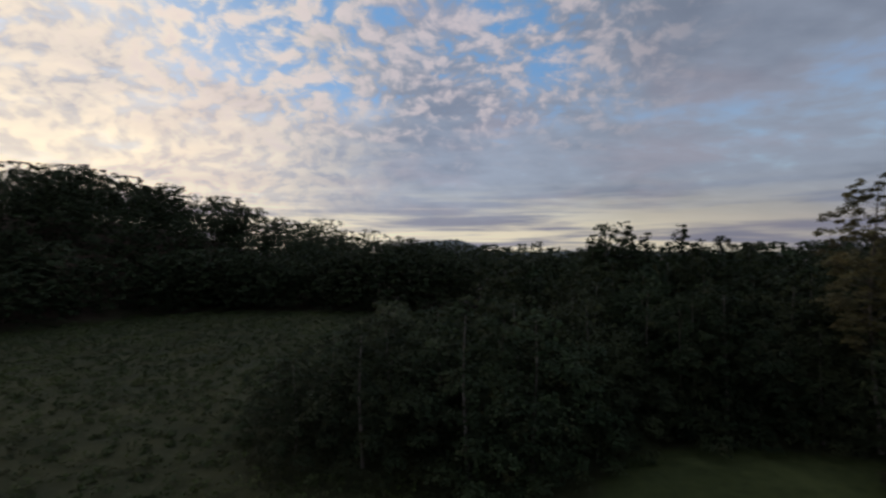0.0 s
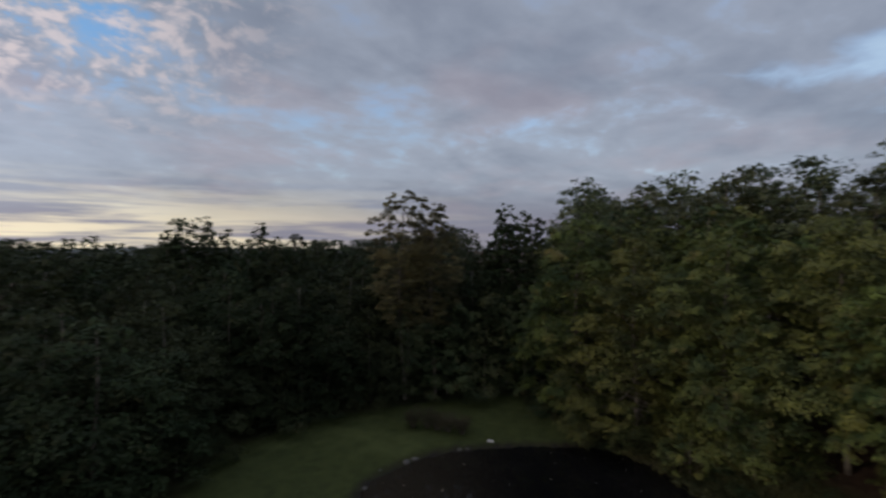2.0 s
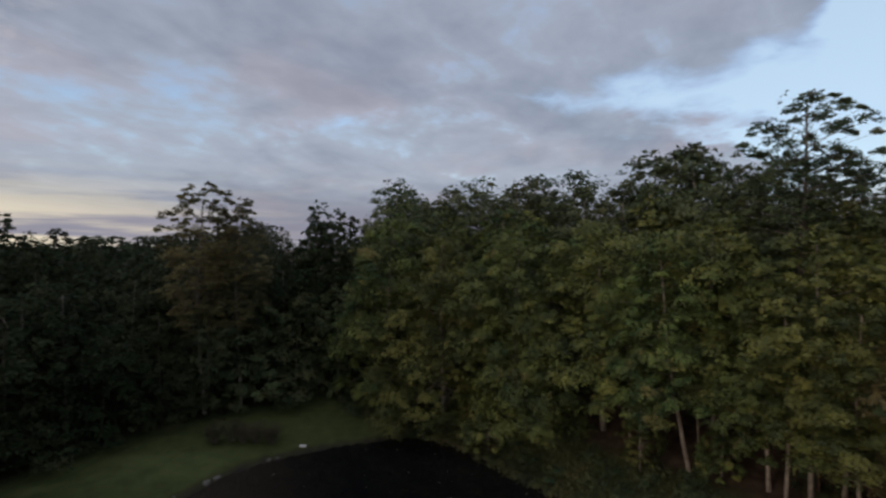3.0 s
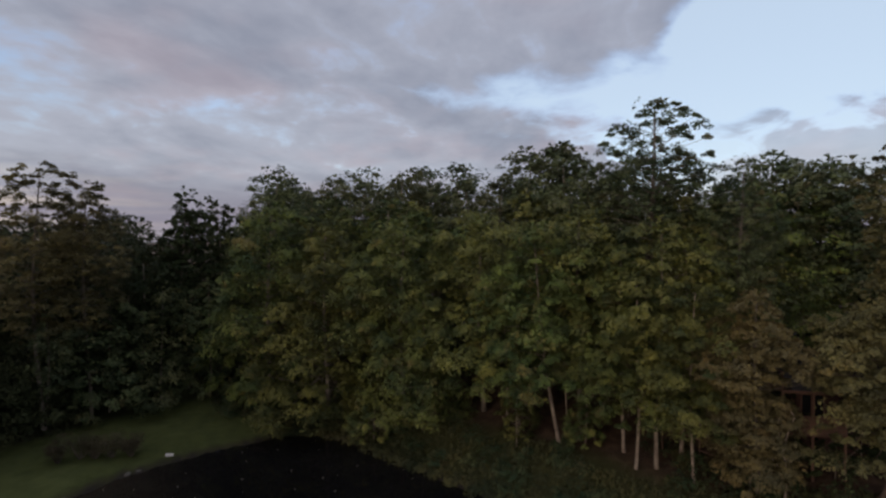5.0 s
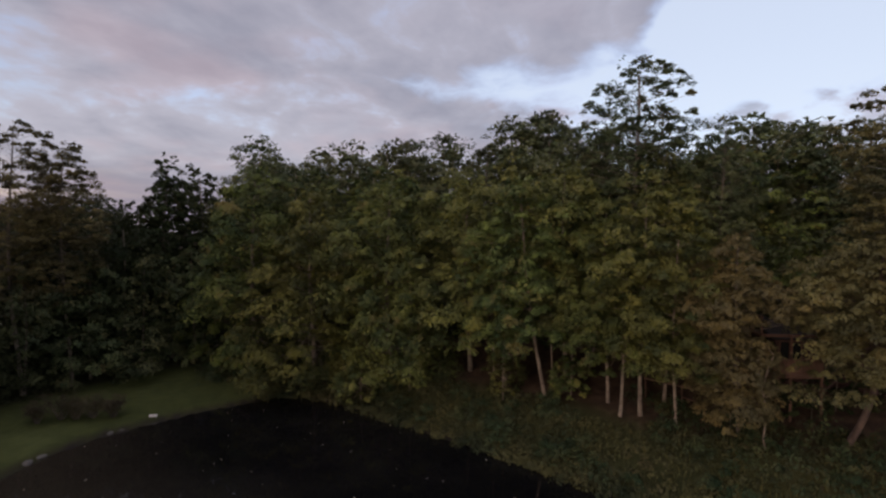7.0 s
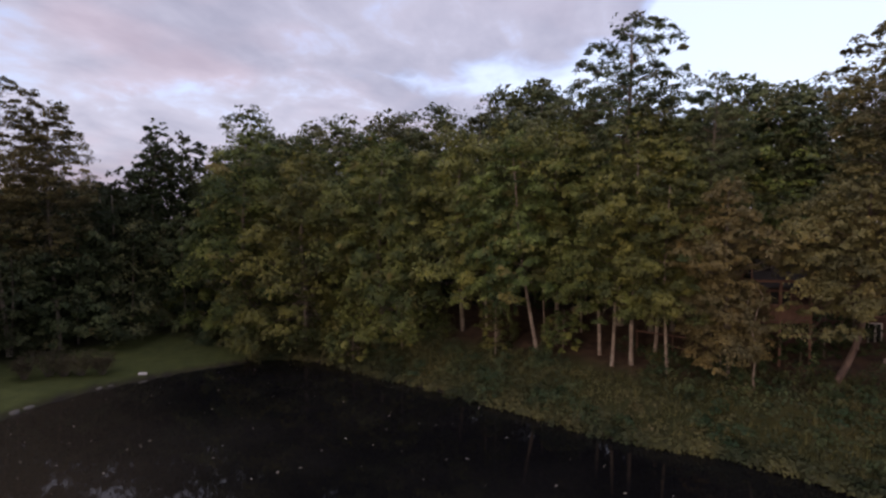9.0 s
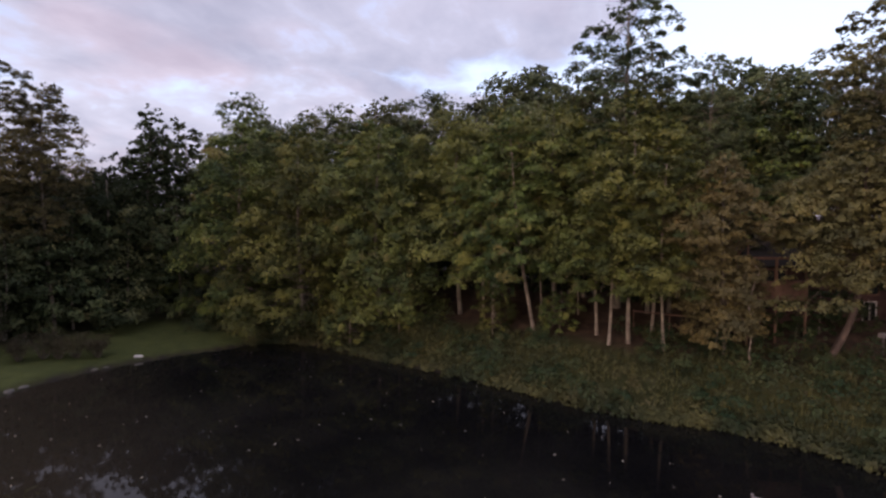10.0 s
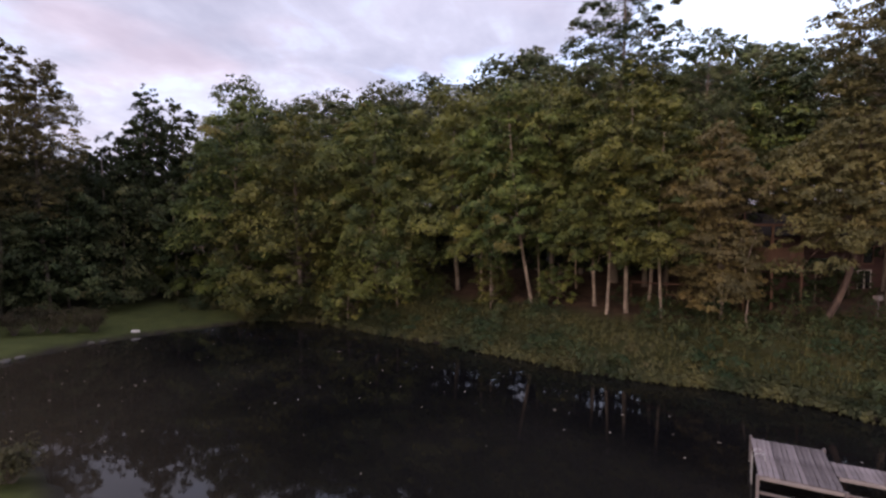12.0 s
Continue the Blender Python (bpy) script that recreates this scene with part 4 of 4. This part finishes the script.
clumps("field_weeds", "rough weeds and tall grass in an overgrown field", "weeds", [p[:2] for p in field], [0.6 + 1.7 * p[2] ** 2 for p in field], 11, 0.15, 0.6, LEAF_FIELD, 24, 6)


# ---- the dock ----
def build_dock():
    ux, uy = -0.40, -0.917
    m = Matrix(((ux, -0.917, 0, 17.80), (uy, 0.40, 0, -8.88), (0, 0, 1, 0.0), (0, 0, 0, 1)))
    dock = new("dock")
    dock.matrix_basis = m
    rng = random.Random(4)
    top = 0.86
    plank = {}
    for key, length in (("long", 2.98), ("short", 1.06)):
        bm = bmesh.new()
        box(bm, (0.130, length, 0.032), (0, 0, 0), 0.006)
        me = bpy.data.meshes.new("plank")
        bm.to_mesh(me)
        bm.free()
        me.materials.append(PLANK)
        plank[key] = me
    for k in range(15):
        ob = part("plank", plank["long"], None, dock)
        ob.matrix_basis = pose(0.07 + k * 0.1416, 1.5 + rng.uniform(-0.02, 0.02), top + rng.uniform(-0.004, 0.004), rng.uniform(-0.15, 0.15), rng.uniform(-1, 1), rng.uniform(-0.4, 0.4))
    for k in range(72):
        ob = part("plank", plank["short"], None, dock)
        ob.matrix_basis = pose(2.21 + k * 0.1416, 1.42 + rng.uniform(-0.02, 0.02), top + rng.uniform(-0.004, 0.004), 0, rng.uniform(-1, 1), rng.uniform(-0.6, 0.6))
    part("fascia", boxes(((2.12, 0.04, 0.10), (1.06, 3.03, top - 0.06)), bevel=0.005), FASCIA, dock, "pale weathered fascia board")
    part("fascia", boxes(((2.12, 0.04, 0.14), (1.06, -0.02, top - 0.09)), bevel=0.005), TIMBER, dock)
    part("fascia", boxes(((9.6, 0.04, 0.10), (6.98, 1.98, top - 0.06)), bevel=0.005), FASCIA, dock, "pale weathered fascia board")
    part("fascia", boxes(((9.6, 0.04, 0.12), (6.98, 0.86, top - 0.08)), bevel=0.005), TIMBER, dock)
    for y in (0.1, 1.5, 2.9):
        part("joist", boxes(((1.95, 0.05, 0.14), (1.06, y, top - 0.10)), bevel=0.005), TIMBER, dock)
    part("brace", boxes(((2.12, 0.04, 0.09), (1.06, 3.03, 0.34)), bevel=0.005), TIMBER, dock)
    part("brace", boxes(((9.6, 0.04, 0.09), (6.98, 1.98, 0.34)), bevel=0.005), TIMBER, dock)
    posts = [(0.0, -0.03), (2.14, -0.03), (-0.01, 3.08), (2.16, 3.08)] + [(2.2 + 2.4 * k, y) for k in (1, 2, 3) for y in (0.8, 2.04)]
    for k, (x, y) in enumerate(posts):
        part("post", boxes(((0.09, 0.09, 1.95 if k else 2.0), (x, y, -0.05)), bevel=0.008), TIMBER, dock)
    t = Tubes(8)
    for y in (1.5, 1.85):
        pts = [(0.28, y, top), (0.27, y, top + 0.16), (0.18, y, top + 0.24), (0.04, y, top + 0.23), (-0.07, y, top + 0.1), (-0.08, y, top - 0.5), (-0.08, y, -0.6)]
        t.add(pts, [0.014] * len(pts))
    for z in (-0.3, 0.0, 0.3):
        t.add([(-0.08, 1.5, z), (-0.08, 1.85, z)], [0.014, 0.014])
    part("ladder", t.mesh("ladder", TIMBER_PALE), None, dock, "pale tubular swimming ladder")
    tagged(dock, "weathered grey plank dock standing in the pond", "dock")


build_dock()


# ---- the cabin in the trees ----
def build_cabin():
    x0, y0, y1, z0 = 35.6, -18.2, -31.0, 2.3
    depth, wall_h = 8.0, 5.4
    cabin = thing("cabin", x0, y0, z0)
    w = y0 - y1
    rng = random.Random(2)
    part("wall", boxes(((0.16, w, wall_h), (0.08, -w / 2, wall_h / 2)), ((depth, 0.16, wall_h), (depth / 2, -0.081, wall_h / 2)), ((depth, 0.16, wall_h), (depth / 2, -w + 0.081, wall_h / 2)),
                       ((0.16, w, wall_h), (depth - 0.08, -w / 2, wall_h / 2))), SIDING, cabin)
    bm = bmesh.new()
    box(bm, (0.025, w, 0.17), (0, 0, 0), 0.004)
    me = bpy.data.meshes.new("siding_board")
    bm.to_mesh(me)
    bm.free()
    me.materials.append(SIDING)
    for k in range(30):
        part("siding_board", me, None, cabin).matrix_basis = pose(-0.012, -w / 2, 0.1 + k * 0.18, 0, -4, 0)
    # low gable roof with its ridge along the front
    bm = bmesh.new()
    for sgn in (-1, 1):
        box(bm, (depth / 2 + 0.75, w + 0.9, 0.14), (depth / 2 + sgn * (depth / 4 + 0.28), -w / 2, wall_h + 0.85), 0.0, Matrix.Rotation(radians(sgn * 19), 4, "Y"))
    part("roof", bm, SHINGLE, cabin, "dark grey shingle roof")
    for yy, zz, ww, hh in ((-9.1, 1.6, 0.75, 1.25), (-7.3, 1.3, 0.35, 1.75), (-6.9, 1.3, 0.35, 1.75), (-7.3, 3.6, 0.6, 1.1), (-10.8, 1.6, 0.75, 1.25), (-0.6, 3.7, 0.55, 1.5), (-1.35, 3.7, 0.55, 1.5)):
        pale = yy < -5 and zz < 3
        win = part("window", boxes(((0.05, ww + 0.16, 0.08), (-0.05, yy, zz - 0.04)), ((0.05, ww + 0.16, 0.08), (-0.05, yy, zz + hh + 0.04)),
                                   ((0.05, 0.08, hh), (-0.05, yy - ww / 2 - 0.04, zz + hh / 2)), ((0.05, 0.08, hh), (-0.05, yy + ww / 2 + 0.04, zz + hh / 2)), bevel=0.006), WHITE_PAINT if pale else DECKWOOD, cabin,
                   "window with white trim" if pale else "window with brown trim")
        part("pane", boxes(((0.02, ww, hh), (-0.035, yy, zz + hh / 2))), GLASS, win)
    # balcony at the cabin's corner, on the pond side
    by, bz = 0.6, 3.7
    part("deck_floor", boxes(((3.2, 3.6, 0.12), (-1.6, by, bz)), ((0.06, 3.6, 0.22), (-3.22, by, bz - 0.02)), ((3.2, 0.06, 0.22), (-1.6, by + 1.83, bz - 0.02)), bevel=0.006), DECKWOOD, cabin)
    for k in range(23):
        part("deck_board", boxes(((0.035, 0.13, 0.92), (-3.23, by + 1.74 - k * 0.155, bz + 0.58)), bevel=0.004), DECKWOOD, cabin)
    for k in range(20):
        part("deck_board", boxes(((0.13, 0.035, 0.92), (-3.13 + k * 0.155, by + 1.85, bz + 0.58)), bevel=0.004), DECKWOOD, cabin)
    part("handrail", boxes(((0.10, 3.6, 0.05), (-3.22, by, bz + 1.08)), ((3.2, 0.10, 0.05), (-1.6, by + 1.83, bz + 1.082)), bevel=0.006), DECKWOOD, cabin)
    for x, y in ((-3.2, 1.8), (-3.2, 0.1), (-3.2, -1.7), (-1.6, 1.8), (-0.1, 1.8)):
        part("post", boxes(((0.12, 0.12, bz + 3.2), (x, by + y, bz / 2 + 1.0)), bevel=0.01), DECKWOOD, cabin)
    part("beam", boxes(((0.1, 3.7, 0.16), (-3.2, by, bz + 2.55)), ((3.2, 0.1, 0.16), (-1.6, by + 1.8, bz + 2.552)), bevel=0.008), DECKWOOD, cabin)
    part("top_rail", boxes(((3.2, 0.07, 0.07), (-1.6, by + 1.8, bz + 3.72)), bevel=0.006), DECKWOOD, cabin)
    for x in (-3.1, -1.9, -0.9):
        part("upright", boxes(((0.08, 0.08, 1.1), (x, by + 1.8, bz + 3.18)), bevel=0.006), DECKWOOD, cabin)
    bm = bmesh.new()
    box(bm, (1.4, 0.06, 0.07), (-2.5, by + 1.8, bz + 3.18), 0.006, Matrix.Rotation(radians(42), 4, "Y"))
    part("diagonal_brace", bm, DECKWOOD, cabin)
    tagged(cabin, "red-brown wooden cabin with a balcony among the trees", "cabin")


build_cabin()


def build_rail():
    a, b = Vector((36.6, -9.9, 0)), Vector((32.2, -13.6, 0))
    rail = thing("log_rail", *a.xy, zh(*a.xy))
    t = Tubes(7)
    q = b - a
    t.add([(0, 0, 1.5), (q.x * 0.5, q.y * 0.5, 1.62), (q.x, q.y, 1.6 + zh(*b.xy) - zh(*a.xy) + 0.3)], [0.055, 0.05, 0.045])
    part("rail", t.mesh("rail", DECKWOOD), None, rail)
    for f in (0.02, 0.5, 0.97):
        p = Tubes(7)
        x, y = q.x * f, q.y * f
        g = zh(a.x + x, a.y + y) - zh(*a.xy)
        p.add([(x + 0.06, y, g - 0.3), (x + 0.06, y, 1.62 + 0.2 * f)], [0.06, 0.05])
        part("post", p.mesh("post", DECKWOOD), None, rail)
    p = Tubes(6)
    p.add([(q.x * 0.5, q.y * 0.5, 0.9), (q.x, q.y, 1.0 + zh(*b.xy) - zh(*a.xy))], [0.04, 0.035])
    part("rail", p.mesh("rail", DECKWOOD), None, rail)
    tagged(rail, "rustic brown log handrail between the tree trunks", "railing")


build_rail()


# ---- small things ----
def build_dead_tree(x, y, lift, label):
    ob = thing("dead_tree", x, y, zh(x, y))
    t = Tubes(6)
    t.add([(0, 0, -0.2), (0.05, 0.1, 1.5 + lift), (-0.05, 0.0, 3.2 + lift), (0.0, 0.25, 4.4 + lift), (0.0, -0.05, 5.6 + lift), (0.0, -0.35, 6.4 + lift), (0.0, 0.15, 7.0 + lift), (0, 0.45, 7.15 + lift)],
          [0.07, 0.06, 0.05, 0.045, 0.04, 0.035, 0.025, 0.015])
    for pts in ([(0.0, 0.2, 4.6), (0.1, 0.5, 5.6), (0.05, 0.45, 6.3), (0.0, 0.2, 6.95)], [(0, 0.1, 3.8), (0.1, -0.5, 4.4), (0.15, -1.0, 4.3)], [(0, 0.0, 3.0), (0.1, 0.6, 3.7), (0.15, 0.9, 4.2)]):
        t.add([(a, b, c + lift) for a, b, c in pts], [0.03, 0.022, 0.015, 0.01][:len(pts)])
    part("trunk", t.mesh("trunk", BARK_PALE), None, ob)
    tagged(ob, label, "dead tree")


def build_sign():
    x, y = 29.7, -21.9
    ob = thing("birdhouse", x, y, zh(x, y), 20)
    part("post", boxes(((0.08, 0.08, 1.2), (0, 0, 0.5)), bevel=0.01), TIMBER, ob)
    part("box", boxes(((0.3, 0.45, 0.28), (0, 0, 1.2)), bevel=0.015), PLANK, ob)
    tagged(ob, "pale wooden box on a post", "post box")


def build_pipe():
    ob = thing("drain_pipe", 35.7, 28.4, 0.28, -62)
    t = Tubes(16)
    t.add([(-0.29, 0, 0.02), (0.29, 0, -0.05)], [0.14, 0.14])
    t.f.pop()
    t.add([(0.29, 0, -0.05), (-0.29, 0, 0.02)], [0.125, 0.125])
    t.f.pop()
    part("pipe", t.mesh("pipe", WHITE_PAINT), None, ob)
    tagged(ob, "short white plastic drain pipe on the pond's edge", "pipe")


def build_stones():
    rng = random.Random(8)
    for x, y, s in ((27.6, 31.1, 0.5), (28.5, 31.0, 0.4), (32.6, 29.5, 0.35), (33.2, 29.1, 0.25), (25.0, 31.4, 0.35), (22.4, 30.0, 0.3)):
        bm = bmesh.new()
        bmesh.ops.create_icosphere(bm, subdivisions=2, radius=1)
        for v in bm.verts:
            v.co *= 1 + 0.25 * noise.noise(v.co * 1.7 + Vector((x, y, 0)))
            v.co = Vector((v.co.x * s * 0.9, v.co.y * s * 0.6, v.co.z * s * 0.3))
        ob = thing("stone", x, y, 0.1, rng.uniform(0, 180))
        part("rock", bm, STONE, ob)
        tagged(ob, "flat pale stone at the water's edge", "stone", "stones at the water's edge")


def build_shrubs():
    for k, (x, y, h, r) in enumerate(((32.6, 35.6, 1.6, 1.2), (33.6, 34.6, 1.9, 1.3), (34.4, 32.6, 1.7, 1.4), (34.9, 31.2, 1.4, 1.0), (33.9, 33.6, 1.2, 1.0), (13.9, 16.4, 1.1, 1.0))):
        rng = np.random.default_rng(40 + k)
        ob = thing("shrub", x, y, zh(x, y))
        t = Tubes(5)
        tips = []
        for j in range(26):
            a, q = rng.uniform(0, 6.28), rng.uniform(0.1, 1.0)
            tip = (math.cos(a) * r * q, math.sin(a) * r * q, h * rng.uniform(0.55, 1.05))
            t.add([(tip[0] * 0.15, tip[1] * 0.15, -0.05), (tip[0] * 0.6, tip[1] * 0.6, tip[2] * 0.6), tip], [0.02, 0.014, 0.005])
            tips.append(tip)
            tips.append((tip[0] * 0.8, tip[1] * 0.8, tip[2] * 0.65))
        part("branching", t.mesh("branching", BARK_DARK), None, ob)
        part("foliage", leaf_mesh("foliage", leaf_leaves(rng, np.array(tips), np.full(len(tips), 0.34), 0.9, 26, 0.06, rough=0.6), LEAF_RUST), None, ob)
        tagged(ob, "low brownish shrub on the lawn by the pond", "shrub", "shrubs on the lawn")


def build_floating():
    rng = np.random.default_rng(12)
    P = []
    while len(P) < 140:
        x, y = rng.uniform(8, 42), rng.uniform(-18, 30)
        if near_sdf(x, y) < -0.6:
            P.append((x, y, 0.006))
    P = np.array(P)
    a = rng.uniform(0, 6.28, len(P))
    s = rng.uniform(0.03, 0.08, len(P))[:, None]
    T = np.stack([np.cos(a), np.sin(a), 0 * a], -1) * s
    B = np.stack([-np.sin(a), np.cos(a), 0 * a], -1) * s * 0.7
    tagged(new("floating_leaves", leaf_mesh("floating_leaves", np.stack([P - T, P + B, P + T, P - B], 1), simple("pale_floating_leaf", (0.34, 0.30, 0.24), 0.6, 0.4, 0.3, 8.0))),
           "pale fallen leaves floating on the pond", "leaves", kind="stuff")


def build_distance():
    # the distant hills glow: their blue-grey haze is painted in as emission
    m, n = material("far_haze_glow")
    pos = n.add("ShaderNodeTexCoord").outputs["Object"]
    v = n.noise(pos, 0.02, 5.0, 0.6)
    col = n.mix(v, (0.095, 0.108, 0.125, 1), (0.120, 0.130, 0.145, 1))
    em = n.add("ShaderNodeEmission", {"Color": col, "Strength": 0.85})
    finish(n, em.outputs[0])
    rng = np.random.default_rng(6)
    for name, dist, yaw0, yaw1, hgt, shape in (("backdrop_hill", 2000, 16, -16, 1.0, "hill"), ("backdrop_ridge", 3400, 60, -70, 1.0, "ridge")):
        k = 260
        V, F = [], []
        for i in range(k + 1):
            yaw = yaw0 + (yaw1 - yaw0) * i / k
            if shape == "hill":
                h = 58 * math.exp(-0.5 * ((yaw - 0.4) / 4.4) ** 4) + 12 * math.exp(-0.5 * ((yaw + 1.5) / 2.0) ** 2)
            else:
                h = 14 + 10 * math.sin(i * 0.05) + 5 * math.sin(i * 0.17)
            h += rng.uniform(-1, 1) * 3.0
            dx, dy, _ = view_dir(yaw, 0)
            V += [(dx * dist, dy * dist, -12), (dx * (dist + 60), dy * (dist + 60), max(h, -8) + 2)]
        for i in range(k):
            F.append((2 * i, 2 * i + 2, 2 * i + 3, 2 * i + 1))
        tagged(new(name, mesh_from(name, V, F, m)), "wooded hill on the horizon, blue haze painted as a glow", "hill", kind="structure")


build_dead_tree(29.6, -14.7, -0.9, "bare twisted pale dead tree on the bank")
build_dead_tree(22.6, 46.8, 4.6, "bare pale dead tree among dark bushy trees")
build_sign()
build_pipe()
build_stones()
build_shrubs()
build_floating()
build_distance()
